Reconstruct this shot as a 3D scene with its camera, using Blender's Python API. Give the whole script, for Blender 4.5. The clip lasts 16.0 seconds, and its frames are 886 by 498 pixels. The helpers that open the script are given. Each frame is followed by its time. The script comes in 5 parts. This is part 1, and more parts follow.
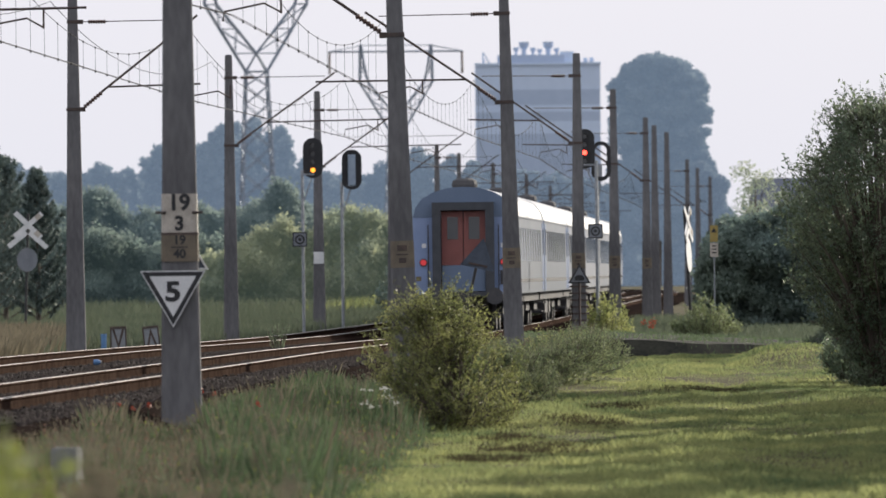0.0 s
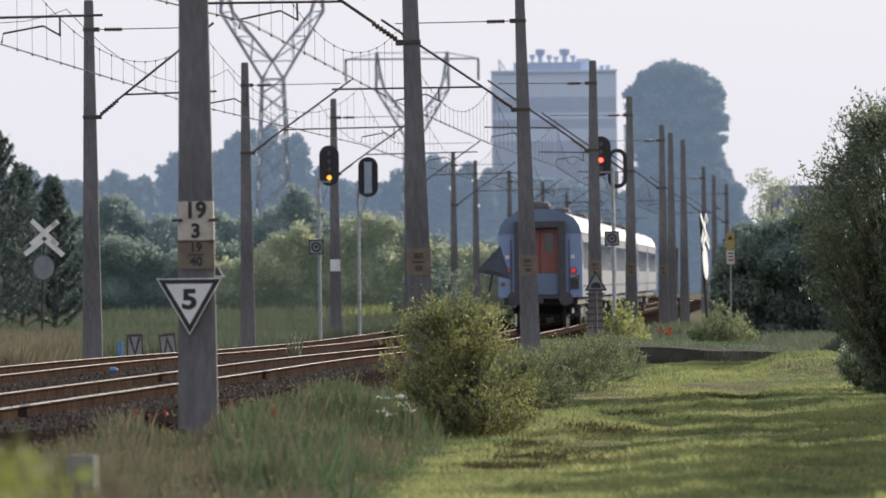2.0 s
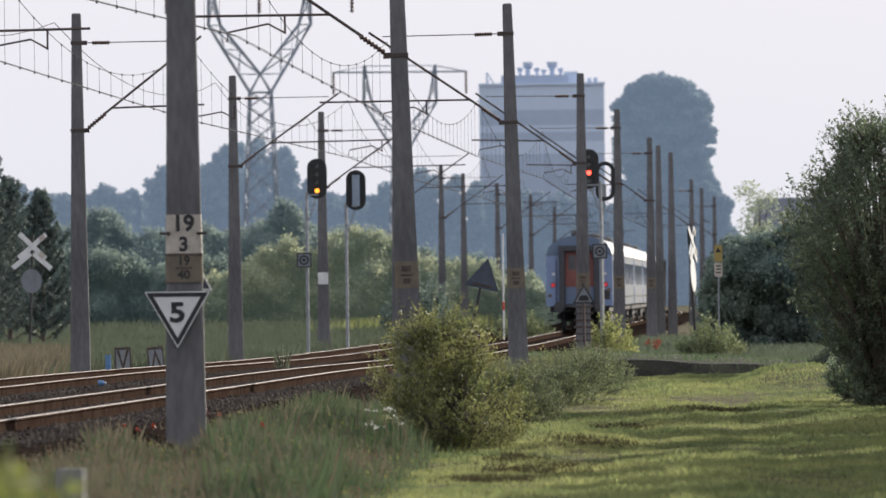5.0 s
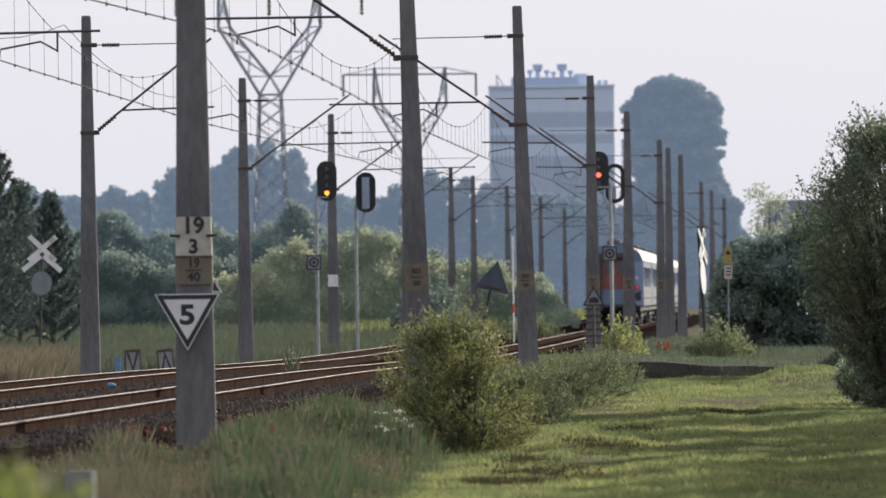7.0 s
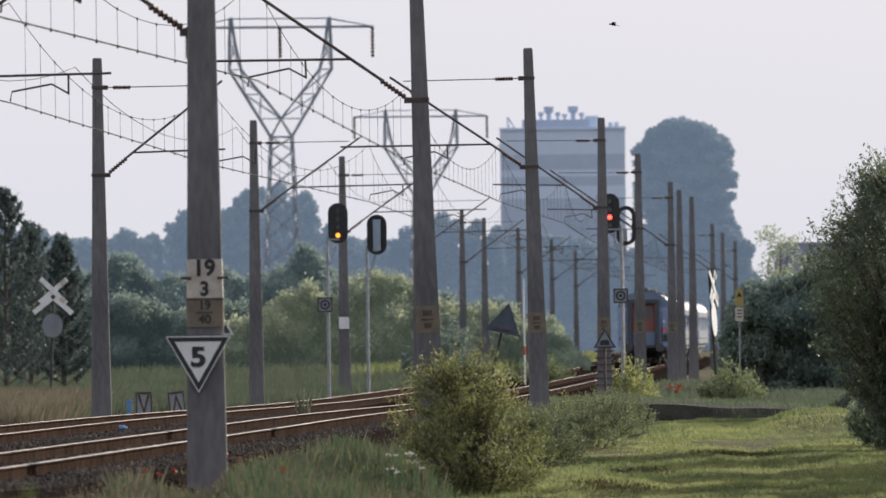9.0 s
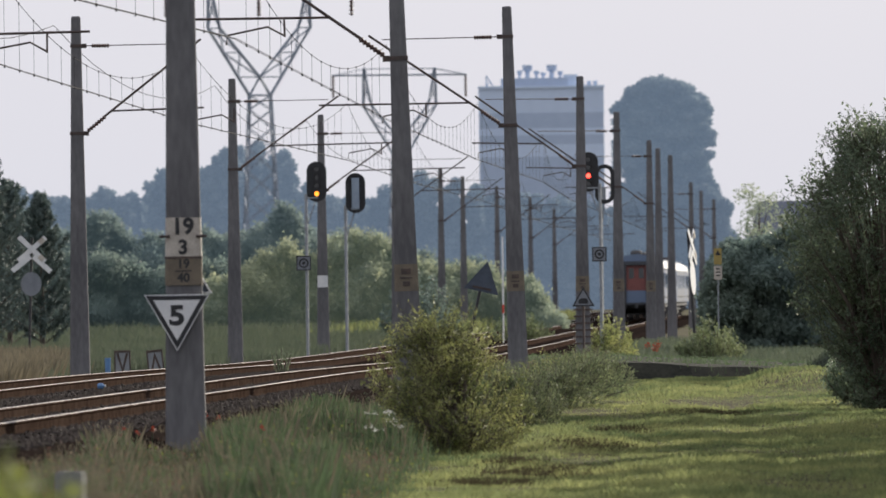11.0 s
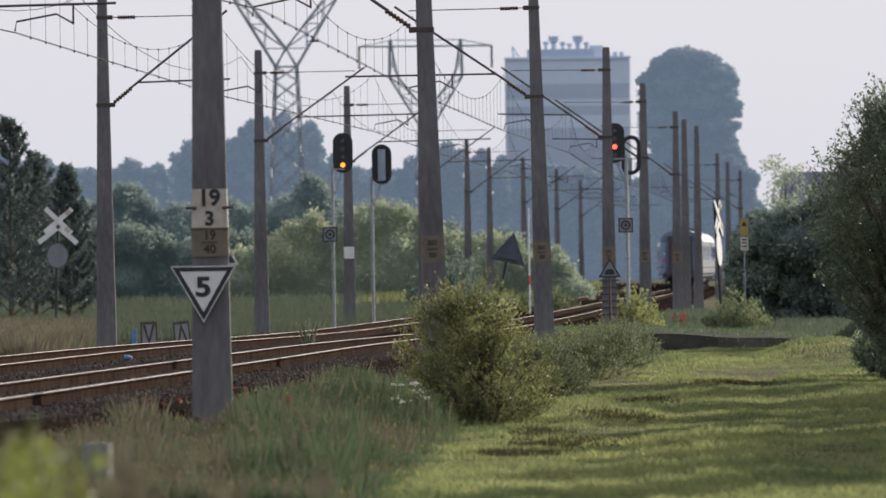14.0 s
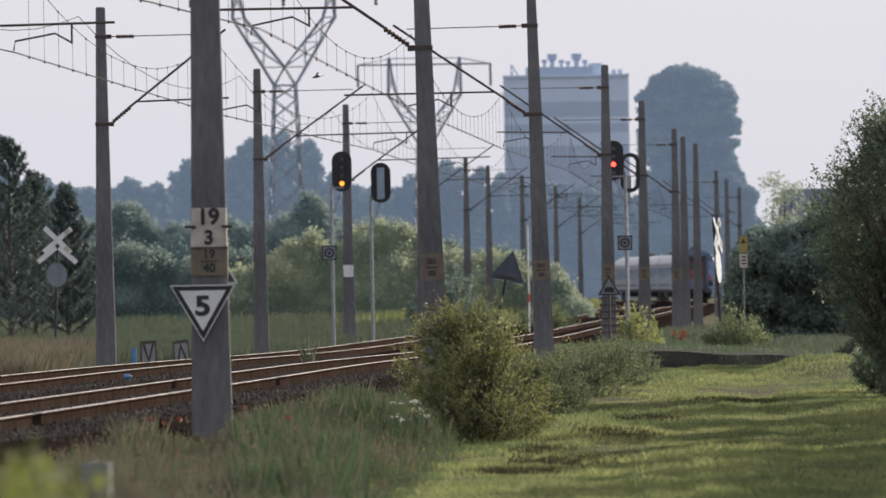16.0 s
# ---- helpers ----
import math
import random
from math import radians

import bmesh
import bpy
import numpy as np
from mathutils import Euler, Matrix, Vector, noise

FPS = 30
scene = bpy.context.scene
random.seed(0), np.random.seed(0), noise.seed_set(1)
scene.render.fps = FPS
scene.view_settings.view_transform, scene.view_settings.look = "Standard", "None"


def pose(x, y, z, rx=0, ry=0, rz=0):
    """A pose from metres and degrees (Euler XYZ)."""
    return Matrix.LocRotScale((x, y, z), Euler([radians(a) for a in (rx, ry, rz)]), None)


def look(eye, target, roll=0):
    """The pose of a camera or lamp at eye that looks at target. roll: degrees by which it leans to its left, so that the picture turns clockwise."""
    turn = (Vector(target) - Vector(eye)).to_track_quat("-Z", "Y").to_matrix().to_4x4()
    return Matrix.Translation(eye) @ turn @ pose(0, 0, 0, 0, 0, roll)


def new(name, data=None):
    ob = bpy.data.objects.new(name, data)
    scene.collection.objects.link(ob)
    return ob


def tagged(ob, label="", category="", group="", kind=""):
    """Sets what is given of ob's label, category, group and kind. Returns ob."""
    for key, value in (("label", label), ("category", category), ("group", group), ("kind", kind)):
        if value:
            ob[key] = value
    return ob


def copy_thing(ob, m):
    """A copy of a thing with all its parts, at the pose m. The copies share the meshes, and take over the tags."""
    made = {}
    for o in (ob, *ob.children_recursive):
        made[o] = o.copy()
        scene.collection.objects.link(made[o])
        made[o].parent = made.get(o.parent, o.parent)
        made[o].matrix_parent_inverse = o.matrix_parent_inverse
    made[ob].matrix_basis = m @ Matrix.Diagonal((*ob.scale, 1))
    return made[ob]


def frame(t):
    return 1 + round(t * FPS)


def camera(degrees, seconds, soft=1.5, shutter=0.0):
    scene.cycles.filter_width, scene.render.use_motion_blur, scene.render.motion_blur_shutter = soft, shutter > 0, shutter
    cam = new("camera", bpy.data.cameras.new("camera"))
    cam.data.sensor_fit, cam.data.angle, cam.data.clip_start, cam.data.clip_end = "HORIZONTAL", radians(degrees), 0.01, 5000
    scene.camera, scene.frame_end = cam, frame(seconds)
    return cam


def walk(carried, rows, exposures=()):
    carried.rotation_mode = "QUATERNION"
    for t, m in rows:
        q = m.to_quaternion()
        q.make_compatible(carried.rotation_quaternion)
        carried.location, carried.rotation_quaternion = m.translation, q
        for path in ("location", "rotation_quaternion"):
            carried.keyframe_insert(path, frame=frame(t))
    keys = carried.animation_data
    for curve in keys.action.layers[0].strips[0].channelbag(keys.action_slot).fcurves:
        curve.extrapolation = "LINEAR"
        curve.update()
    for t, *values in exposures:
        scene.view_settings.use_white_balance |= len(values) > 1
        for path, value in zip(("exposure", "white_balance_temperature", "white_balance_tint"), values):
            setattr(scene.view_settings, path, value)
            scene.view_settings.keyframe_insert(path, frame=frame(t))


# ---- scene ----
EYE = 1.65   # the lens, above the rail heads (z = 0)
cam = camera(5.984, 16.0, soft=1.6)
cam.data.dof.use_dof = True
cam.data.dof.focus_distance = 165.0
cam.data.dof.aperture_fstop = 5.6
ROWS = [
    (0.0, pose(0, 0, EYE, 90.1636, 0.651, -0.2050)),
    (0.5, pose(0, 0, EYE, 90.1561, 0.745, -0.1254)),
    (1.0, pose(0, 0, EYE, 90.2287, 0.677, -0.1184)),
    (1.5, pose(0, 0, EYE, 90.2101, 0.754, -0.0602)),
    (2.0, pose(0, 0, EYE, 90.2153, 0.682, -0.0941)),
    (2.5, pose(0, 0, EYE, 90.2428, 0.689, -0.1914)),
    (3.0, pose(0, 0, EYE, 90.2565, 0.658, -0.2677)),
    (3.5, pose(0, 0, EYE, 90.2627, 0.752, -0.3102)),
    (4.0, pose(0, 0, EYE, 90.2847, 0.739, -0.3037)),
    (4.5, pose(0, 0, EYE, 90.2902, 0.752, -0.2425)),
    (4.7, pose(0, 0, EYE, 90.2978, 0.752, -0.2043)),
    (6.8, pose(0, 0, EYE, 90.3103, 0.754, -0.1203)),
    (7.0, pose(0, 0, EYE, 90.3179, 0.754, -0.1088)),
    (7.5, pose(0, 0, EYE, 90.2926, 0.736, -0.1116)),
    (8.0, pose(0, 0, EYE, 90.3238, 0.770, -0.1054)),
    (8.5, pose(0, 0, EYE, 90.5357, 0.859, -0.0799)),
    (9.0, pose(0, 0, EYE, 90.6046, 0.770, -0.0340)),
    (9.5, pose(0, 0, EYE, 90.3642, 0.775, -0.1697)),
    (9.7, pose(0, 0, EYE, 90.3184, 0.775, -0.1964)),
    (11.8, pose(0, 0, EYE, 90.3317, 0.751, -0.1587)),
    (12.0, pose(0, 0, EYE, 90.3508, 0.751, -0.1549)),
    (12.5, pose(0, 0, EYE, 90.3274, 0.743, -0.1684)),
    (13.0, pose(0, 0, EYE, 90.2888, 0.848, -0.1093)),
    (13.5, pose(0, 0, EYE, 90.1566, 0.844, 0.0188)),
    (14.0, pose(0, 0, EYE, 90.1293, 0.815, -0.0003)),
    (14.5, pose(0, 0, EYE, 90.1801, 0.788, -0.0228)),
    (15.0, pose(0, 0, EYE, 90.1657, 0.859, -0.0011)),
    (15.5, pose(0, 0, EYE, 90.2376, 0.862, -0.0268)),
    (16.0, pose(0, 0, EYE, 90.2521, 1.000, -0.0044)),
]
walk(cam, ROWS, exposures=[(0.0, 0.23, 6180, 10), (4.6, 0.24, 6180, 10), (7.0, 0.19, 6180, 10), (9.5, 0.10, 6180, 10), (16.0, 0.06, 6180, 10)])

# ---- light: low sun, ahead and to the right, in a hazy sky ----
SUN_AZ, SUN_EL = radians(38), radians(20)
world = bpy.data.worlds.new("sky")
scene.world = world
world.use_nodes = True
wn, wl = world.node_tree.nodes, world.node_tree.links
sky = wn.new("ShaderNodeTexSky")
sky.sky_type = "NISHITA"
sky.sun_disc = False
sky.sun_elevation, sky.sun_rotation = SUN_EL, SUN_AZ
sky.air_density, sky.dust_density, sky.ozone_density = 1.0, 6.0, 1.5
haze = wn.new("ShaderNodeMix")
haze.data_type = "RGBA"
haze.inputs[0].default_value = 0.80
haze.inputs[7].default_value = (8.7, 8.45, 8.85, 1)
wl.new(sky.outputs[0], haze.inputs[6])
wl.new(haze.outputs[2], wn["Background"].inputs[0])
wn["Background"].inputs[1].default_value = 0.1

sun_data = bpy.data.lights.new("sun", "SUN")
sun_data.energy, sun_data.angle, sun_data.color = 5.0, radians(2.5), (1.0, 0.89, 0.72)
sun = new("sun", sun_data)
to_sun = Vector((math.sin(SUN_AZ) * math.cos(SUN_EL), math.cos(SUN_AZ) * math.cos(SUN_EL), math.sin(SUN_EL)))
sun.matrix_world = look(to_sun * 100, (0, 0, 0))


# ---- materials ----
def mat(name, a, b, scale=4.0, rough=0.8, metal=0.0, bump=0.15, fine=40.0, spec=0.4, trans=0.0, per_piece=0.0, stretch=(1, 1, 1)):
    """Two colours mixed by noise at two scales, fine relief, and some change from piece to piece."""
    m = bpy.data.materials.new(name)
    m.use_nodes = True
    n, l = m.node_tree.nodes, m.node_tree.links
    bs = n["Principled BSDF"]
    tc = n.new("ShaderNodeTexCoord")
    mp = n.new("ShaderNodeMapping")
    mp.inputs["Scale"].default_value = stretch
    l.new(tc.outputs["Object"], mp.inputs["Vector"])
    n1, n2 = n.new("ShaderNodeTexNoise"), n.new("ShaderNodeTexNoise")
    n1.inputs["Scale"].default_value, n2.inputs["Scale"].default_value = scale, fine
    n1.inputs["Detail"].default_value, n2.inputs["Detail"].default_value = 4, 3
    for q in (n1, n2):
        l.new(mp.outputs[0], q.inputs["Vector"])
    mix = n.new("ShaderNodeMath")
    mix.operation = "MULTIPLY_ADD"
    mix.inputs[1].default_value = 0.6
    half = n.new("ShaderNodeMath")
    half.operation = "MULTIPLY"
    half.inputs[1].default_value = 0.4
    l.new(n2.outputs[0], half.inputs[0])
    l.new(n1.outputs[0], mix.inputs[0])
    l.new(half.outputs[0], mix.inputs[2])
    ramp = n.new("ShaderNodeValToRGB")
    ramp.color_ramp.elements[0].position, ramp.color_ramp.elements[1].position = 0.36, 0.64
    ramp.color_ramp.elements[0].color, ramp.color_ramp.elements[1].color = (*a, 1), (*b, 1)
    l.new(mix.outputs[0], ramp.inputs[0])
    col = ramp.outputs[0]
    if per_piece:
        geo = n.new("ShaderNodeNewGeometry")
        obi = n.new("ShaderNodeObjectInfo")
        add = n.new("ShaderNodeMath")
        add.operation = "ADD"
        l.new(geo.outputs["Random Per Island"], add.inputs[0])
        l.new(obi.outputs["Random"], add.inputs[1])
        hsv = n.new("ShaderNodeHueSaturation")
        rng = n.new("ShaderNodeMapRange")
        rng.inputs[1].default_value, rng.inputs[2].default_value = 0.0, 2.0
        rng.inputs[3].default_value, rng.inputs[4].default_value = 1 - per_piece, 1 + per_piece
        l.new(add.outputs[0], rng.inputs[0])
        l.new(rng.outputs[0], hsv.inputs["Value"])
        l.new(col, hsv.inputs["Color"])
        col = hsv.outputs[0]
    l.new(col, bs.inputs["Base Color"])
    bs.inputs["Roughness"].default_value, bs.inputs["Metallic"].default_value = rough, metal
    bs.inputs["Specular IOR Level"].default_value = spec
    if bump:
        bp = n.new("ShaderNodeBump")
        bp.inputs["Strength"].default_value, bp.inputs["Distance"].default_value = bump, 0.02
        l.new(mix.outputs[0], bp.inputs["Height"])
        l.new(bp.outputs[0], bs.inputs["Normal"])
    if trans:
        tr = n.new("ShaderNodeBsdfTranslucent")
        sh = n.new("ShaderNodeMixShader")
        sh.inputs[0].default_value = trans
        l.new(col, tr.inputs[0])
        l.new(bs.outputs[0], sh.inputs[1])
        l.new(tr.outputs[0], sh.inputs[2])
        l.new(sh.outputs[0], n["Material Output"].inputs[0])
    return m


def glow(name, colour, strength):
    m = bpy.data.materials.new(name)
    m.use_nodes = True
    bs = m.node_tree.nodes["Principled BSDF"]
    bs.inputs["Base Color"].default_value = (*colour, 1)
    bs.inputs["Emission Color"].default_value = (*colour, 1)
    bs.inputs["Emission Strength"].default_value = strength
    return m


CONCRETE = mat("weathered_concrete", (0.104, 0.103, 0.108), (0.172, 0.170, 0.174), 1.8, 0.95, bump=0.12, fine=14, spec=0.1, stretch=(1, 1, 0.3))
STEEL = mat("rusty_steel", (0.06, 0.05, 0.05), (0.12, 0.09, 0.075), 6, 0.6, 0.5)
WIRE = mat("dull_wire", (0.022, 0.022, 0.025), (0.045, 0.045, 0.05), 3, 0.8, 0.0, bump=0, spec=0.1)
GALV = mat("galvanised_steel", (0.22, 0.24, 0.26), (0.33, 0.35, 0.37), 5, 0.55, 0.4)
PALEBACK = mat("pale_blue_grey_enamel", (0.24, 0.30, 0.38), (0.32, 0.39, 0.47), 4, 0.4, bump=0.04)
PORCELAIN = mat("brown_porcelain", (0.06, 0.035, 0.03), (0.09, 0.05, 0.04), 10, 0.3, bump=0)
BLACK = mat("black_enamel", (0.014, 0.015, 0.018), (0.028, 0.029, 0.032), 5, 0.5, bump=0.05)
# White boards made grey: shade and haze painted in, besides dirt.
DULLWHITE = mat("dirty_shaded_white_enamel", (0.15, 0.165, 0.19), (0.22, 0.235, 0.26), 3, 0.6, bump=0.05)
WHITE = mat("white_enamel", (0.58, 0.59, 0.60), (0.75, 0.75, 0.74), 3, 0.5, bump=0.05)
YELLOWPAINT = mat("faded_yellow_paint", (0.13, 0.11, 0.085), (0.18, 0.15, 0.11), 6, 0.85)
CREAMPAINT = mat("dirty_white_paint", (0.34, 0.31, 0.27), (0.52, 0.48, 0.42), 6, 0.85)
SIGNYELLOW = mat("sign_yellow", (0.26, 0.20, 0.06), (0.34, 0.26, 0.08), 4, 0.5, bump=0.03)
GREYMETAL = mat("sign_back_metal", (0.05, 0.062, 0.085), (0.09, 0.11, 0.145), 4, 0.5, 0.3)
REDPAINT = mat("red_paint", (0.45, 0.05, 0.035), (0.6, 0.09, 0.05), 6, 0.6)
BLUEPAINT = mat("blue_plastic", (0.09, 0.19, 0.38), (0.13, 0.26, 0.48), 6, 0.45)
RAILTOP = mat("polished_rail_head", (0.13, 0.11, 0.10), (0.22, 0.19, 0.17), 2, 0.38, 1.0, bump=0.03, stretch=(4, 0.2, 4))
RAILSIDE = mat("rusty_rail_web", (0.026, 0.017, 0.0135), (0.060, 0.042, 0.033), 2.5, 1.0, bump=0.3, spec=0.0)
SLEEPER = mat("old_concrete_sleeper", (0.028, 0.023, 0.02), (0.058, 0.048, 0.042), 3, 0.9, bump=0.3, per_piece=0.2)
# Besides rust, the backlit stones' shadow sides are painted into this dark tone.
BALLAST = mat("shaded_rusty_ballast", (0.008, 0.0063, 0.0056), (0.028, 0.021, 0.018), 7, 0.95, bump=1.0, fine=22, spec=0.0)
SOIL = mat("meadow_soil", (0.034, 0.026, 0.013), (0.075, 0.07, 0.024), 0.5, 0.95, bump=0.6, fine=6, spec=0.1)
# Earth colour darkened to carry the shade on slopes facing the viewer.
BANK = mat("shade_darkened_earth", (0.02, 0.021, 0.018), (0.045, 0.045, 0.034), 2, 0.95, bump=0.6, fine=12, spec=0.1)
LAWN = mat("short_grass", (0.09, 0.135, 0.06), (0.35, 0.365, 0.145), 0.22, 0.75, bump=0, trans=0.55, per_piece=0.5, fine=3, spec=0.3)
WEED = mat("tall_green_weeds", (0.062, 0.105, 0.052), (0.14, 0.185, 0.092), 0.8, 0.7, bump=0, trans=0.4, per_piece=0.4, fine=3, spec=0.3)
STRAW = mat("dry_seeding_grass", (0.11, 0.098, 0.07), (0.20, 0.175, 0.122), 1.5, 0.8, bump=0, trans=0.35, per_piece=0.3, fine=4, spec=0.2)
LEAF = mat("willow_leaf", (0.13, 0.17, 0.06), (0.46, 0.47, 0.18), 1.6, 0.45, bump=0, trans=0.6, per_piece=0.6, fine=5, spec=0.4)
LEAFDARK = mat("dark_broad_leaf", (0.10, 0.145, 0.10), (0.20, 0.24, 0.14), 1.0, 0.45, bump=0, trans=0.55, per_piece=0.4, fine=5, spec=0.4)
# Haze is painted into these leaf tones as a pale, bluish lift.
LEAFMID = mat("hazy_wood_leaf", (0.16, 0.215, 0.215), (0.26, 0.31, 0.265), 0.15, 0.6, bump=0, trans=0.6, per_piece=0.22, fine=1.5, spec=0.4)
# Brighter olive: sunlight on the right-hand shrubs is painted in as well.
OLIVELEAF = mat("hazy_sunlit_leaf", (0.24, 0.29, 0.22), (0.40, 0.41, 0.25), 0.25, 0.6, bump=0, trans=0.6, per_piece=0.25, fine=1.5, spec=0.3)
LEAFTHICKET = mat("hazy_thicket_leaf", (0.14, 0.195, 0.18), (0.21, 0.265, 0.215), 0.3, 0.6, bump=0, trans=0.5, per_piece=0.2, fine=1.5, spec=0.4)
HERBLEAF = mat("dull_shrub_leaf", (0.115, 0.155, 0.085), (0.25, 0.28, 0.14), 1.0, 0.6, bump=0, trans=0.5, per_piece=0.35, fine=4, spec=0.3)
STONE = mat("ballast_stone", (0.012, 0.009, 0.008), (0.040, 0.031, 0.027), 3, 0.95, bump=0, per_piece=0.5, fine=20, spec=0.2)
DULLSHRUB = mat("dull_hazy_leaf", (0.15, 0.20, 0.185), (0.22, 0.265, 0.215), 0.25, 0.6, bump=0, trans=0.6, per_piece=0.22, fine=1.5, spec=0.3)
# Far leaves get a faint glow that stands in for haze.
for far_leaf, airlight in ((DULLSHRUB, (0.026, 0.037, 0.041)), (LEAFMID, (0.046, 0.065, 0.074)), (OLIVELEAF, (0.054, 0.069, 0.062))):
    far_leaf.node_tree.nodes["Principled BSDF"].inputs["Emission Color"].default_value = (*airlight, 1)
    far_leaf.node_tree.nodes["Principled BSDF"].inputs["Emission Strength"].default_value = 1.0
# Distant leaves glow blue-grey: the haze is put into their emission.
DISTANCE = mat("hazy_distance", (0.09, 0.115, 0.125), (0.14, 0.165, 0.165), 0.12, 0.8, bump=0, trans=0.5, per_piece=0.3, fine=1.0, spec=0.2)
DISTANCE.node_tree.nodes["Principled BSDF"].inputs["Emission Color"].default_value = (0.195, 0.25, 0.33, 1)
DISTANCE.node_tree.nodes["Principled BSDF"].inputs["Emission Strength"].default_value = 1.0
NEEDLE = mat("pine_needle", (0.085, 0.12, 0.115), (0.14, 0.18, 0.16), 0.6, 0.6, bump=0, trans=0.2, per_piece=0.3, fine=3, spec=0.3)
BARK = mat("grey_brown_bark", (0.06, 0.05, 0.04), (0.13, 0.11, 0.09), 6, 0.95, bump=0.6, stretch=(1, 1, 0.25))
MEADOW = mat("tall_meadow_grass", (0.078, 0.105, 0.074), (0.135, 0.155, 0.10), 0.3, 0.7, bump=0, trans=0.35, per_piece=0.35, fine=2, spec=0.2)
OLDSTONE = mat("whitewashed_stone", (0.16, 0.165, 0.15), (0.26, 0.26, 0.24), 6, 0.9)
NEARLEAF = mat("yellow_green_leaf", (0.12, 0.15, 0.035), (0.22, 0.24, 0.065), 2.0, 0.6, bump=0, trans=0.45, per_piece=0.4, fine=6, spec=0.3)
RUSTSEED = mat("rusty_seed_head", (0.14, 0.075, 0.055), (0.22, 0.125, 0.09), 2, 0.8, bump=0, trans=0.35, per_piece=0.3)
DEADGRASS = mat("dark_dead_grass", (0.055, 0.046, 0.026), (0.105, 0.09, 0.05), 3, 0.9, bump=0, trans=0.2, per_piece=0.4, spec=0.05)
PETAL = mat("poppy_petal", (0.20, 0.04, 0.025), (0.30, 0.06, 0.035), 8, 0.6, bump=0, trans=0.4)
UMBEL = mat("white_umbel", (0.6, 0.6, 0.55), (0.75, 0.75, 0.7), 8, 0.8, bump=0, trans=0.3)
# Blue, underframe, rubber and door tones are softened to include some haze.
COACHBLUE = mat("coach_blue_lacquer", (0.19, 0.26, 0.43), (0.24, 0.31, 0.49), 1.2, 0.35, bump=0.03)
COACHROOFEND = mat("coach_dark_blue_lacquer", (0.11, 0.155, 0.235), (0.14, 0.19, 0.28), 1.2, 0.45, bump=0.03)
# Side grey is darkened: the weak light on the sides is painted in.
COACHSIDE = mat("coach_dimmed_grey_lacquer", (0.145, 0.165, 0.195), (0.195, 0.215, 0.245), 0.8, 0.35, bump=0.03)
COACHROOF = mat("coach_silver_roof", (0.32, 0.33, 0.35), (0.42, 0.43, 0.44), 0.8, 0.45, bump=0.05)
COACHDARK = mat("coach_underframe", (0.045, 0.047, 0.055), (0.085, 0.082, 0.082), 3, 0.8)
RUBBER = mat("gangway_rubber", (0.045, 0.05, 0.06), (0.07, 0.075, 0.085), 4, 0.7)
DOORRED = mat("gangway_door_red", (0.19, 0.065, 0.058), (0.25, 0.09, 0.078), 2, 0.5, bump=0.03)
GLASS = mat("dark_window_glass", (0.03, 0.035, 0.04), (0.05, 0.055, 0.06), 1, 0.08, bump=0, spec=0.7)
# The tower's haze is painted into both facade colours as pale blue.
FACADE = mat("hazy_facade_panel", (0.54, 0.64, 0.80), (0.60, 0.70, 0.86), 0.08, 0.7, bump=0.05, fine=0.6)
FACADEDARK = mat("hazy_facade_band", (0.40, 0.49, 0.64), (0.46, 0.55, 0.70), 0.08, 0.7, bump=0.05, fine=0.6)
PYLONSTEEL = mat("grey_lattice_steel", (0.20, 0.24, 0.30), (0.27, 0.31, 0.37), 1, 0.6, 0.2, bump=0)
TILEROOF = mat("grey_roof_tile", (0.10, 0.115, 0.15), (0.14, 0.155, 0.19), 1, 0.8)
PLASTER = mat("grey_plaster", (0.25, 0.26, 0.28), (0.34, 0.35, 0.37), 1, 0.9)
AMBER = glow("amber_signal_lamp", (1.0, 0.32, 0.03), 2.2)
REDLAMP = glow("red_signal_lamp", (1.0, 0.05, 0.03), 6.0)
TAILLAMP = glow("red_tail_lamp", (0.5, 0.035, 0.04), 0.5)


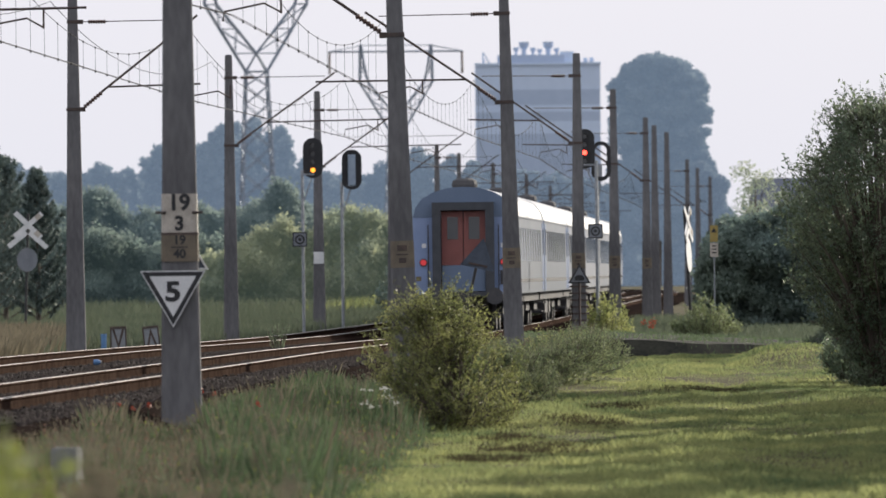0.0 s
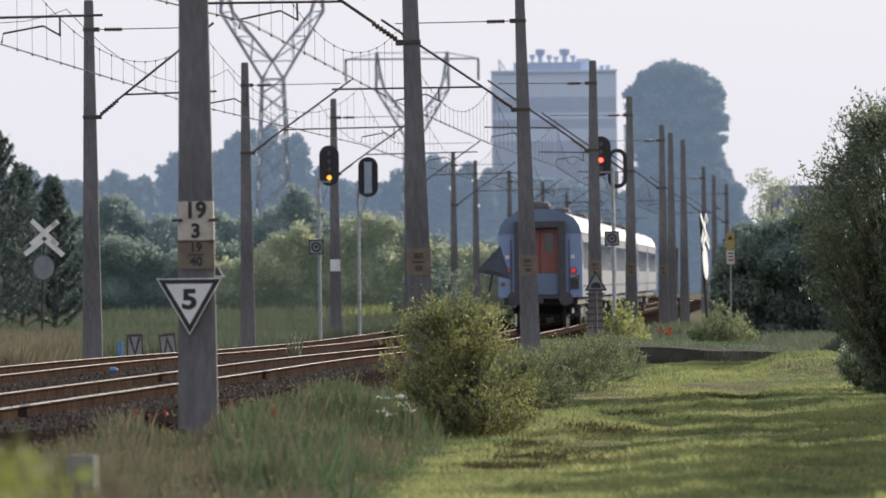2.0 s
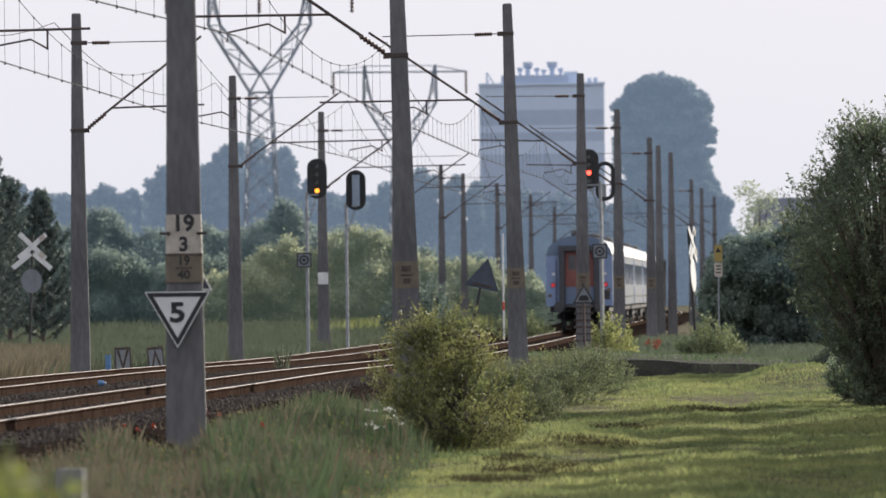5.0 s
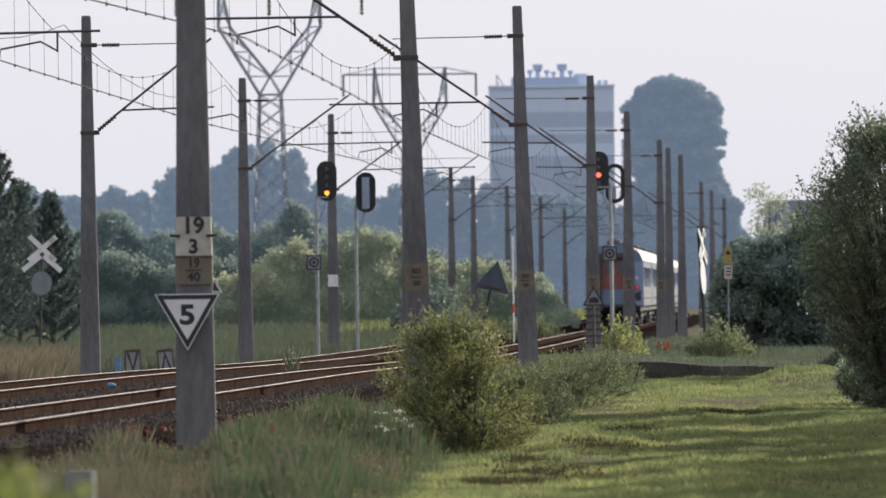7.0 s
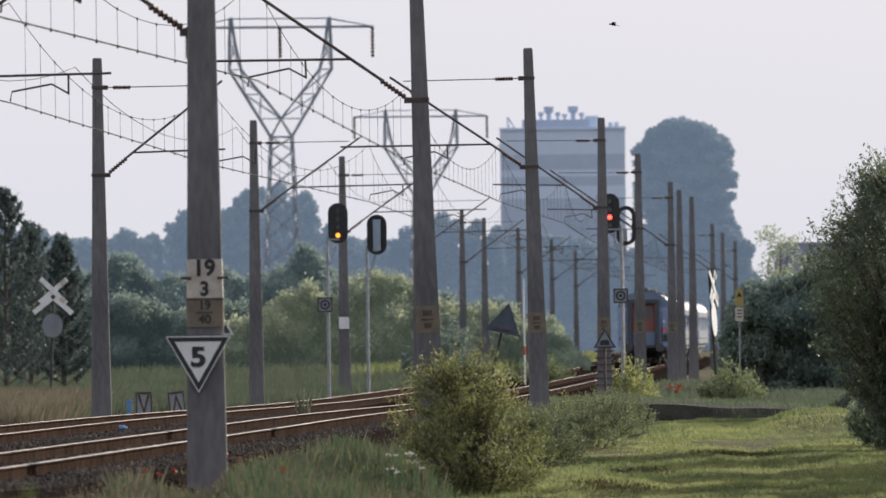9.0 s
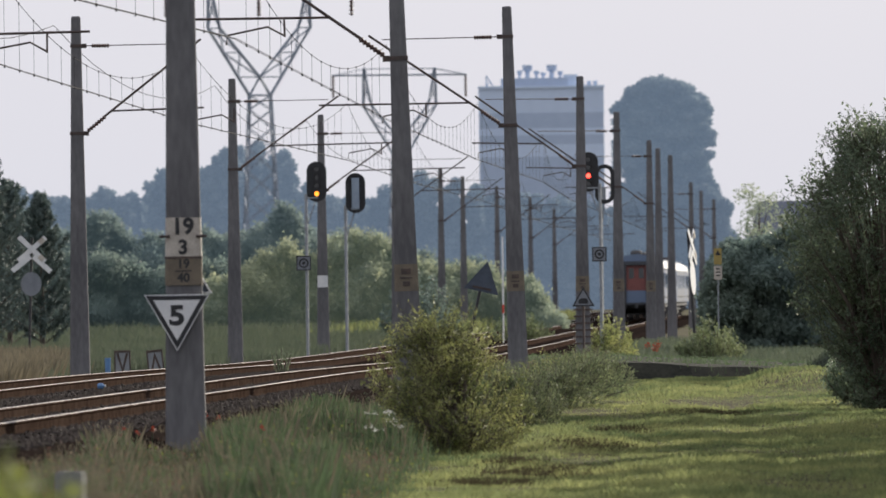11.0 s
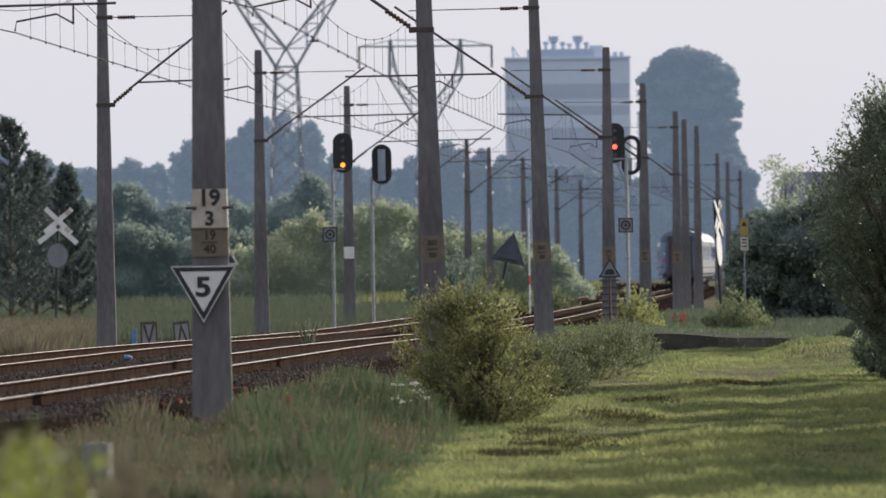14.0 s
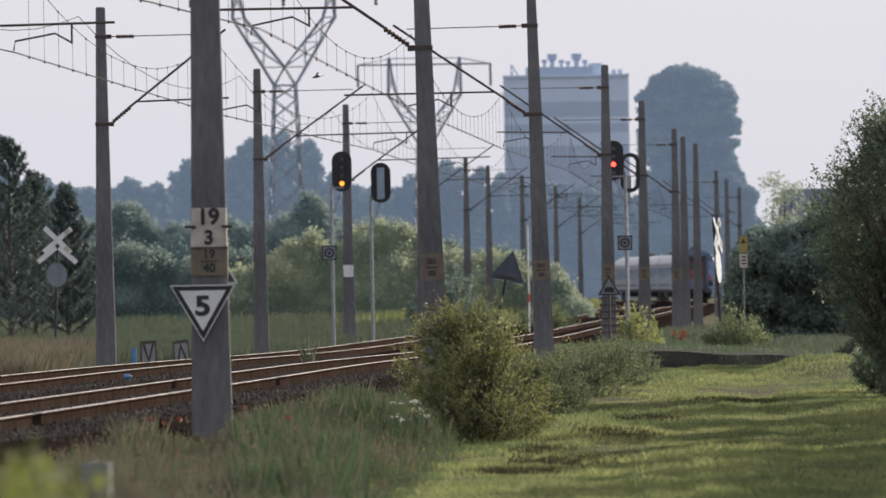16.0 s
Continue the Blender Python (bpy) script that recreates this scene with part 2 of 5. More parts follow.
# ---- mesh helpers ----
class Build:
    """Collects simple solids into one mesh."""

    def __init__(self):
        self.v, self.f = [], []

    def add(self, verts, faces):
        o = len(self.v)
        self.v += [tuple(p) for p in verts]
        self.f += [tuple(i + o for i in q) for q in faces]
        return self

    def box(self, c, s, m=None, chamfer=0.0):
        x, y, z = (k / 2 for k in s)
        if chamfer:
            k = chamfer
            ring = [(-x + k, -y), (x - k, -y), (x, -y + k), (x, y - k), (x - k, y), (-x + k, y), (-x, y - k), (-x, -y + k)]
        else:
            ring = [(-x, -y), (x, -y), (x, y), (-x, y)]
        n = len(ring)
        vs = [Vector((a, b, -z)) for a, b in ring] + [Vector((a, b, z)) for a, b in ring]
        if m is not None:
            vs = [m @ p for p in vs]
        vs = [p + Vector(c) for p in vs]
        fs = [tuple(range(n - 1, -1, -1)), tuple(range(n, 2 * n))] + [(i, (i + 1) % n, n + (i + 1) % n, n + i) for i in range(n)]
        return self.add(vs, fs)

    def tube(self, pts, r, n=6, caps=True):
        """A round bar through pts; r is one radius or one for each point."""
        pts = [Vector(p) for p in pts]
        rs = r if isinstance(r, (list, tuple)) else [r] * len(pts)
        rings = []
        for i, p in enumerate(pts):
            d = (pts[min(i + 1, len(pts) - 1)] - pts[max(i - 1, 0)]).normalized()
            u = d.cross(Vector((0, 0, 1)) if abs(d.z) < 0.95 else Vector((1, 0, 0))).normalized()
            w = d.cross(u)
            rings.append([p + (u * math.cos(2 * math.pi * k / n) + w * math.sin(2 * math.pi * k / n)) * rs[i] for k in range(n)])
        vs = [q for ring in rings for q in ring]
        fs = [(i * n + k, i * n + (k + 1) % n, (i + 1) * n + (k + 1) % n, (i + 1) * n + k) for i in range(len(pts) - 1) for k in range(n)]
        if caps:
            fs += [tuple(range(n - 1, -1, -1)), tuple(range((len(pts) - 1) * n, len(pts) * n))]
        return self.add(vs, fs)

    def slab(self, poly, y0, y1, m=None):
        """An outline in x and z, given depth from y0 to y1."""
        n = len(poly)
        vs = [Vector((a, y0, b)) for a, b in poly] + [Vector((a, y1, b)) for a, b in poly]
        if m is not None:
            vs = [m @ p for p in vs]
        return self.add(vs, [tuple(range(n)), tuple(range(2 * n - 1, n - 1, -1))] + [(i, n + i, n + (i + 1) % n, (i + 1) % n) for i in range(n)])

    def frame_slab(self, outer, inner, y0, y1, m=None):
        """A flat ring between two outlines of the same number of corners."""
        n = len(outer)
        vs = [Vector((a, y, b)) for y in (y0, y1) for ring in (outer, inner) for a, b in ring]
        if m is not None:
            vs = [m @ p for p in vs]
        fs = []
        for i in range(n):
            j = (i + 1) % n
            fs += [(i, j, n + j, n + i), (2 * n + j, 2 * n + i, 3 * n + i, 3 * n + j), (j, i, 2 * n + i, 2 * n + j), (n + i, n + j, 3 * n + j, 3 * n + i)]
        return self.add(vs, fs)

    def mesh(self, name, material, smooth=False):
        me = bpy.data.meshes.new(name)
        me.from_pydata(self.v, [], self.f)
        me.materials.append(material)
        if smooth:
            me.polygons.foreach_set("use_smooth", [True] * len(me.polygons))
        me.update()
        return me


def part(name, build, material, parent, label="", smooth=False):
    ob = new(name, build if isinstance(build, bpy.types.Mesh) else build.mesh(name, material, smooth))
    ob.parent = parent
    return tagged(ob, label)


def thing(name, m, label, category="", group="", kind=""):
    ob = new(name)
    ob.empty_display_size = 0.2
    ob.matrix_basis = m
    return tagged(ob, label, category, group, kind)


def solid(name, build, material, label, category="", group="", kind="", m=None, smooth=False):
    ob = new(name, build if isinstance(build, bpy.types.Mesh) else build.mesh(name, material, smooth))
    if m is not None:
        ob.matrix_basis = m
    return tagged(ob, label, category, group, kind)


def text_part(name, words, size, m, material, parent, label=""):
    cu = bpy.data.curves.new(name, "FONT")
    cu.body, cu.size, cu.align_x, cu.align_y, cu.extrude = words, size, "CENTER", "CENTER", 0.003
    cu.offset = size * 0.035
    ob = bpy.data.objects.new(name, cu)
    me = bpy.data.meshes.new_from_object(ob)
    bpy.data.objects.remove(ob)
    me.transform(m)
    me.materials.clear()
    me.materials.append(material)
    return part(name, me, material, parent, label)


FACING = pose(0, 0, 0, 90, 0, 0)   # upright writing that faces the viewer


def quads_mesh(name, v, material):
    """A mesh of loose quads from an array of shape (n, 4, 3)."""
    n = len(v)
    me = bpy.data.meshes.new(name)
    me.vertices.add(4 * n)
    me.vertices.foreach_set("co", v.astype(np.float32).ravel())
    me.loops.add(4 * n)
    me.loops.foreach_set("vertex_index", np.arange(4 * n, dtype=np.int32))
    me.polygons.add(n)
    me.polygons.foreach_set("loop_start", np.arange(0, 4 * n, 4, dtype=np.int32))
    me.update(calc_edges=True)
    me.materials.append(material)
    return me


def leaf_quads(rng, c, size, slim=0.5, up=0.3):
    """Diamond leaves, slightly folded, round the centres c."""
    n = len(c)
    d = rng.normal(size=(n, 3))
    d[:, 2] += up
    d /= np.linalg.norm(d, axis=1)[:, None]
    s = np.cross(d, rng.normal(size=(n, 3)))
    s /= np.linalg.norm(s, axis=1)[:, None]
    k = (size * rng.uniform(0.6, 1.3, n))[:, None]
    nn = np.cross(d, s) * k * 0.12
    return np.stack([c - d * k * 0.5, c + s * k * slim * 0.5 + nn, c + d * k * 0.5, c - s * k * slim * 0.5 + nn], 1)


def blades(rng, x, y, z, h, w, lean=0.35):
    """Grass blades as slim bent quads."""
    n = len(x)
    a = rng.uniform(0, 2 * np.pi, n)
    l = rng.uniform(0, lean, n) * h
    b = rng.uniform(0, 2 * np.pi, n)
    p = np.stack([x, y, z], 1)
    s = np.stack([np.cos(a), np.sin(a), np.zeros(n)], 1) * (w * 0.5)[:, None]
    t = np.stack([np.cos(b) * l, np.sin(b) * l, h], 1)
    mid = p + t * 0.55 * np.array([0.6, 0.6, 1.0])
    return np.stack([p - s, p + s, mid + t * 0 + s * 0.8, p + t], 1)


def cores(clumps, k=0.8):
    """Rough inner bodies of the clumps, so that a crown is not seen through."""
    la = np.linspace(0, np.pi, 6)
    lo = np.linspace(0, 2 * np.pi, 9)
    P = np.stack([np.sin(la)[:, None] * np.cos(lo)[None], np.sin(la)[:, None] * np.sin(lo)[None], np.cos(la)[:, None] * np.ones(9)[None]], -1)
    q = np.stack([P[:-1, :-1], P[1:, :-1], P[1:, 1:], P[:-1, 1:]], 2).reshape(-1, 4, 3)
    cl = np.array(clumps)
    jit = 1 + 0.25 * np.sin(7 * q[None, ..., :1] + 5 * q[None, ..., 1:2] + 9 * q[None, ..., 2:] + cl[:, None, None, :1])
    return (cl[:, None, None, :3] + q[None] * jit * cl[:, None, None, 3:] * k).reshape(-1, 4, 3)


def in_clumps(rng, clumps, n, shell=0.55):
    """n points in ellipsoids (x, y, z, rx, ry, rz), thicker towards their skins."""
    cl = np.array(clumps)
    wgt = (cl[:, 3] * cl[:, 4] * cl[:, 5]) ** 0.67
    i = rng.choice(len(cl), n, p=wgt / wgt.sum())
    d = rng.normal(size=(n, 3))
    d /= np.linalg.norm(d, axis=1)[:, None]
    r = 1 - (1 - shell) * rng.random(n) ** 1.6
    r += rng.normal(size=n) * 0.06
    return cl[i, :3] + d * r[:, None] * cl[i, 3:]


def crown_clumps(rng, h, w, low, n, top=1.0):
    """Clumps that make an uneven crown: h its top, w its width, low its lowest leaf."""
    out = []
    for k in range(n):
        u = (k + 0.5) / n
        z = low + (h - low) * (0.08 + 0.84 * u)
        reach = w / 2 * math.sin(math.pi * (0.18 + 0.70 * u * top)) ** 0.7 * rng.uniform(0.55, 0.95)
        a = k * 2.399 + rng.uniform(-0.4, 0.4)
        s = w * rng.uniform(0.13, 0.22)
        out.append((math.cos(a) * reach * 0.75, math.sin(a) * reach * 0.75, z, s, s, s * rng.uniform(0.7, 1.0) * min(1.0, (h - low) / w)))
    return out


def tree(name, m, h, w, low, seed, leaf, n, material, label, category="tree", group="", clumps=24, slim=0.55, top=1.0, shell=0.5, core=0.0):
    rng = np.random.default_rng(seed)
    t = thing(name, m, label, category, group)
    cl = crown_clumps(rng, h, w, low, clumps, top)
    b = Build()
    r0 = max(0.03, h * 0.018)
    b.tube([(0, 0, -0.1), (0.02 * w, 0, h * 0.3), (-0.02 * w, 0.02 * w, h * 0.6), (0, 0, h * 0.88)], [r0, r0 * 0.8, r0 * 0.5, r0 * 0.15], 8)
    for x, y, z, *_ in cl[::2]:
        z0 = max(0.1 * h, z - 0.25 * h)
        b.tube([(0, 0, z0), (x * 0.5, y * 0.5, z0 + (z - z0) * 0.6), (x, y, z)], [r0 * 0.4, r0 * 0.25, r0 * 0.08], 5)
    part("trunk", b, BARK, t)
    part("crown", quads_mesh("crown", np.concatenate([leaf_quads(rng, in_clumps(rng, cl, n, shell), leaf, slim), cores(cl, core)]) if core else leaf_quads(rng, in_clumps(rng, cl, n, shell), leaf, slim), material), material, t)
    return t


# ---- the line: two tracks on a long bend ----
KNOTS = [(20, -10.6), (60, -8.1), (98, -5.85), (121, -4.5), (145, -3.1), (177, -1.5), (215, 0.4), (245, 1.85), (286, 3.75), (336, 5.85),
         (423, 9.6), (461, 11.2), (548, 14.8), (586, 16.45), (611, 17.9), (636, 18.98), (661, 19.85), (686, 20.4), (711, 20.6),
         (736, 20.35), (761, 19.5), (786, 18.0), (830, 14.4), (1000, -1.0), (1400, -40.0)]


def centre(y):
    """x of the right-hand track's centre line at y."""
    ks = KNOTS
    i = max(1, min(len(ks) - 3, next((k for k in range(len(ks)) if ks[k][0] > y), len(ks)) - 1))
    (ya, a), (yb, b), (yc, c), (yd, d) = ks[i - 1:i + 3]
    t = (y - yb) / (yc - yb)
    mb, mc = (c - a) / (yc - ya) * (yc - yb), (d - b) / (yd - yb) * (yc - yb)
    return (2 * t ** 3 - 3 * t ** 2 + 1) * b + (t ** 3 - 2 * t ** 2 + t) * mb + (3 * t ** 2 - 2 * t ** 3) * c + (t ** 3 - t ** 2) * mc


def heading(y):
    return math.atan2(centre(y + 1) - centre(y - 1), 2)


TRACKS = (0.0, -4.1)   # sideways from the right-hand centre line


def beside(y, off):
    a = heading(y)
    return Vector((centre(y) + off * math.cos(a), y - off * math.sin(a), rise(y)))


def rise(y):
    """The line climbs a little towards the viewer, shaped to fit the camera's view."""
    u = min(1.0, max(0.0, (240 - y) / 95))
    return 0.22 * u * u * (3 - 2 * u)


def ground_z(x, y):
    z = -0.42 + 0.09 * noise.noise(Vector((x * 0.22 + y * 0.03, y * 0.045, 0))) + 0.035 * noise.noise(Vector((x * 0.7, y * 0.11, 3))) + 0.022 * noise.noise(Vector((x * 2.0, y * 0.4, 9)))
    z += 0.22 * math.exp(-((y - 150 - 2.5 * x) / 13) ** 2) * min(1, max(0, (x - 0.9) / 1.6))   # a low swell across the meadow
    d = math.hypot((x - 7.6) / 1.9, (y - 168) / 9)
    if d < 1:
        z += 0.38 * (1 - d * d) ** 2          # the mound under the tree
    if 80 < y < 185:                          # a shallow wheel rut
        z -= 0.04 * math.exp(-((x - 4.3 - 0.02 * (y - 92)) / 0.4) ** 2)
    d = math.hypot((x - 1.7) / 1.6, (y - 118) / 14)
    if d < 1:
        z += 0.16 * (1 - d * d) ** 2          # a low rise in the turf
    return z if y < 320 else -0.42


def build_ground():
    xs = [-2600, -900, -300, -120, -60] + [-36 + 0.8 * k for k in range(43)] + [-1.6 + 0.15 * k for k in range(81)] + [10.6 + 0.8 * k for k in range(33)] + [60, 120, 300, 900, 2600]
    ys = [-60, 0, 30] + [44 + 1.0 * k for k in range(277)] + [340, 400, 500, 700, 1000, 1600, 3000, 4900]
    vs = [(x, y, ground_z(x, y)) for y in ys for x in xs]
    n = len(xs)
    b = Build().add(vs, [(j * n + i, j * n + i + 1, (j + 1) * n + i + 1, (j + 1) * n + i) for j in range(len(ys) - 1) for i in range(n - 1)])
    solid("ground", b, SOIL, "mown green meadow with bare patches beside the line", kind="structure", smooth=True)


def build_track():
    ys = [20 + 4 * k for k in range(74)] + [320 + 10 * k for k in range(80)]
    b = Build()
    prof = [(-7.6, -0.6), (-6.2, -0.175), (2.0, -0.175), (3.1, -0.6)]
    rows = [[beside(y, o) + Vector((0, 0, z)) for o, z in prof] for y in ys]
    m = len(prof)
    b.add([p for r in rows for p in r], [(j * m + i, j * m + i + 1, (j + 1) * m + i + 1, (j + 1) * m + i) for j in range(len(rows) - 1) for i in range(m - 1)])
    solid("track_bed", b, BALLAST, "rust-stained stone ballast bed under two tracks, darkened for shade", kind="structure")
    # rails: foot and web rusty, head polished by the wheels
    web = [(-0.07, -0.17), (0.07, -0.17), (0.012, -0.135), (0.012, -0.045), (0.036, -0.03), (0.036, -0.006), (-0.036, -0.006), (-0.036, -0.03), (-0.012, -0.045), (-0.012, -0.135)]
    head = [(-0.033, -0.006), (0.033, -0.006), (0.028, 0.0), (-0.028, 0.0)]
    for tr in TRACKS:
        for side in (-0.7535, 0.7535):
            made = []
            for prof2, mtl in ((web, RAILSIDE), (head, RAILTOP)):
                rows = [[beside(y, tr + side + o) + Vector((0, 0, z)) for o, z in prof2] for y in ys]
                m = len(prof2)
                made.append(Build().add([p for r in rows for p in r], [(j * m + i, j * m + (i + 1) % m, (j + 1) * m + (i + 1) % m, (j + 1) * m + i) for j in range(len(rows) - 1) for i in range(m)]).mesh("rail", mtl))
            rail = solid("rail", made[0], RAILSIDE, "rusty steel rail with a polished head", "rail", "rails of the two tracks", kind="structure")
            part("rail_head", made[1], RAILTOP, rail, "polished running surface")


# ---- masts and overhead line ----
MAST_TOP = 8.1
FOOT = -0.5


def mast_mesh(w0=0.225, taper=0.0150):
    b = Build()
    n = []
    for z in (FOOT - 0.3, 1.5, 4.0, 6.5, MAST_TOP - 0.03, MAST_TOP):
        w = w0 - taper * z - (0.02 if z == MAST_TOP else 0)
        k = 0.03
        n.append([(-w + k, -w, z), (w - k, -w, z), (w, -w + k, z), (w, w - k, z), (w - k, w, z), (-w + k, w, z), (-w, w - k, z), (-w, -w + k, z)])
    vs = [p for r in n for p in r]
    b.add(vs, [(j * 8 + i, j * 8 + (i + 1) % 8, (j + 1) * 8 + (i + 1) % 8, (j + 1) * 8 + i) for j in range(len(n) - 1) for i in range(8)] + [tuple(range(40, 48))])
    return b.mesh("mast_shaft", CONCRETE)


def insulator(b, p, q, n=7, r=0.055):
    p, q = Vector(p), Vector(q)
    pts, rs = [], []
    for k in range(2 * n + 1):
        pts.append(p.lerp(q, k / (2 * n)))
        rs.append(r if k % 2 else r * 0.45)
    b.tube(pts, rs, 8)


SHAFT = mast_mesh()
STOUT_SHAFT = mast_mesh(0.245, 0.0133)
LEAN = {141.5: -1.25, 188.9: -1.1}
# lift of the bracket, its reach, height of the registration tube, and its end past the track, by mast
BRACKETS = {141.5: (0.19, 2.75, 6.36, 0.4), 188.9: (0.0, 3.1, 5.98, 1.1), 191.8: (0.0, 2.82, 5.95, 0.1), 142: (0.0, 3.1, 6.12, 1.95)}
# sideways place and height of the contact wire at a mast
STAGGER = {141.5: (0.3, 6.0), 188.9: (0.3, 5.6), 142: (0.25, 5.69), 191.8: (-0.2, 5.64)}


def wire_at(y, i):
    return STAGGER.get(y, (0.18 if i % 2 else -0.22, 5.66))


def band(z0, z1, grow, material_name):
    w0, w1 = 0.225 - 0.015 * z0 + grow, 0.225 - 0.015 * z1 + grow
    k = 0.03
    rings = [[(-w + k, -w, z), (w - k, -w, z), (w, -w + k, z), (w, w - k, z), (w - k, w, z), (-w + k, w, z), (-w, w - k, z), (-w, -w + k, z)] for w, z in ((w0, z0), (w1, z1))]
    return Build().add(rings[0] + rings[1], [(i, (i + 1) % 8, 8 + (i + 1) % 8, 8 + i) for i in range(8)])


def catenary_mast(x, y, track, label, arm=True, plate=False, stagger=0.0):
    """A concrete mast with its bracket arm over a track; track: x of that track's centre line, at the mast."""
    t = thing("catenary_mast", pose(x, y, 0, 0, LEAN.get(y, 0.0), 0), label, "catenary mast", "masts along the railway line")
    part("mast_shaft", STOUT_SHAFT if y == 104 else SHAFT, CONCRETE, t)
    s = -1 if track < x else 1
    far = abs(track - x)
    if arm:
        lift, ex, zr, past = BRACKETS.get(y, (0.0, 3.1, 6.12, 0.4 if s < 0 else 1.6))
        lo, hi = 5.40 + lift, 7.43
        r = 0.03
        b = Build()
        up = (7.55 - lo) / ex
        b.tube([(s * 0.62, 0, lo + 0.62 * up * 0.9), (s * ex, 0, 7.55)], r, 6)
        part("bracket_tube", b, STEEL, t, "rusty diagonal steel tube")
        b = Build()
        insulator(b, (s * 0.24, 0, lo + 0.1), (s * 0.64, 0, lo + 0.62 * up * 0.9))
        part("insulator", b, PORCELAIN, t, "ribbed brown porcelain insulator")
        b = Build()
        insulator(b, (s * 0.35, 0, hi), (s * 0.75, 0, hi))
        part("insulator", b, PORCELAIN, t, "ribbed brown porcelain insulator")
        b = Build()
        b.tube([(s * 0.12, 0, hi), (s * (ex - 0.3), 0, hi + 0.02)], 0.012, 5)
        part("tie_rod", b, STEEL, t)
        b = Build()
        x0 = 0.62 + (zr - lo - 0.62 * up * 0.9) / ((7.55 - lo - 0.62 * up * 0.9) / (ex - 0.62))
        end = far + past
        b.tube([(s * x0, 0, zr), (s * end, 0, zr + 0.05)], 0.024, 6)
        part("registration_tube", b, STEEL, t)
        b = Build()
        v = s * far + 0.98 + stagger
        b.tube([(v, 0, zr + 0.02), (v, 0, zr - 0.3)], 0.018, 5)
        b.tube([(v, 0, zr - 0.28), (v - 0.28, 0, zr - 0.12), (v - 0.95, 0, zr - 0.24), (v - 0.98, 0, zr - 0.40)], 0.018, 5)
        part("steady_arm", b, STEEL, t)
        for z in (lo + 0.05, hi):
            w = 0.24 - 0.015 * z
            part("clamp", Build().box((0, 0, z), (2 * w, 2 * w, 0.07)).box((s * (w + 0.05), 0, z), (0.12, 0.05, 0.1)), STEEL, t)
    if plate:
        part("number_band", band(1.75, 2.2, 0.004, ""), YELLOWPAINT, t, "faded yellow painted band")
        b = Build()
        b.box((0, -0.207, 2.08), (0.16, 0.004, 0.09)).box((0, -0.207, 1.97), (0.2, 0.004, 0.02)).box((0, -0.207, 1.87), (0.12, 0.004, 0.08))
        part("number_mark", b, STEEL, t)
    return t


# x, y of the masts; those beyond the fourth stand in thinner sight
RIGHT = [(-5.7, 55, 1), (-2.85, 104, 1), (-0.125, 141.5, 1), (2.245, 188.9, 1), (4.90, 250, 1), (7.15, 299.7, 1), (9.84, 355.8, 1), (10.77, 375.6, 0), (11.89, 394.6, 0), (16.01, 492.2, 1), (18.01, 534, 0), (20.54, 583.4, 1)]
LEFT = [(-12.6, 96, 1), (-10.1, 142, 1), (-7.63, 191.8, 1), (-5.31, 247.6, 1), (-3.29, 297.8, 1), (-0.85, 357, 1), (1.27, 423.9, 1), (2.55, 455.2, 0), (4.78, 497.4, 1), (7.55, 557.7, 1), (10.35, 633.4, 1)]


def build_overhead():
    for i, (x, y, a) in enumerate(RIGHT):
        c = centre(y)
        extra = ", a yellow number band low down" if 1 < i < 7 else ""
        catenary_mast(x, y, c, "tapered grey concrete catenary mast" + extra, bool(a), 1 < i < 7, wire_at(y, i)[0])
    for i, (x, y, a) in enumerate(LEFT):
        c = centre(y) - 4.1
        catenary_mast(x, y, c, "tapered grey concrete catenary mast across the tracks", bool(a), False, wire_at(y, i)[0])
    for masts, off in ((RIGHT, 0.0), (LEFT, -4.1)):
        ys = [(y, *wire_at(y, i)) for i, (x, y, a) in enumerate(masts) if a]
        w = Build()
        mess, drops = Build(), []
        for (y0, s0, z0), (y1, s1, z1) in zip(ys[:-1], ys[1:]):
            cp, mp = [], []
            n = max(8, round((y1 - y0) / 2.9))
            for j in range(n + 1):
                u = j / n
                yy = y0 + (y1 - y0) * u
                xx = (centre(y0) + s0) * (1 - u) + (centre(y1) + s1) * u + off
                zc = z0 + (z1 - z0) * u
                cp.append((xx, yy, zc))
                mp.append((xx, yy, zc + 1.68 - 1.22 * 4 * u * (1 - u)))
                if 0 < j < n:
                    drops.append(Build().tube([cp[-1], mp[-1]], 0.0035, 4, False).box(cp[-1], (0.03, 0.06, 0.05)).box(mp[-1], (0.025, 0.05, 0.04)))
            w.tube(cp, 0.0065, 5)
            w.tube([(a + 0.05, b, c) for a, b, c in cp], 0.0065, 5)
            mess.tube(mp, 0.0065, 5)
        ob = solid("contact_wire", w, WIRE, "thin overhead contact wires strung above a track", "overhead wire", "overhead wires")
        part("messenger_wire", mess, WIRE, ob)
        for d in drops:
            part("dropper", d, WIRE, ob)
    # a feeder line along the left-hand masts, high up
    pts = [(x - 0.5, y) for x, y, a in LEFT]
    for (xa, ya), (xb, yb) in zip(pts[:-1], pts[1:]):
        b = Build().tube([(xa + (xb - xa) * u, ya + (yb - ya) * u, 7.9 - 0.9 * 4 * u * (1 - u)) for u in [k / 10 for k in range(11)]], 0.009, 5)
        solid("feeder_wire", b, WIRE, "sagging feeder wire along the masts", "overhead wire", "overhead wires")


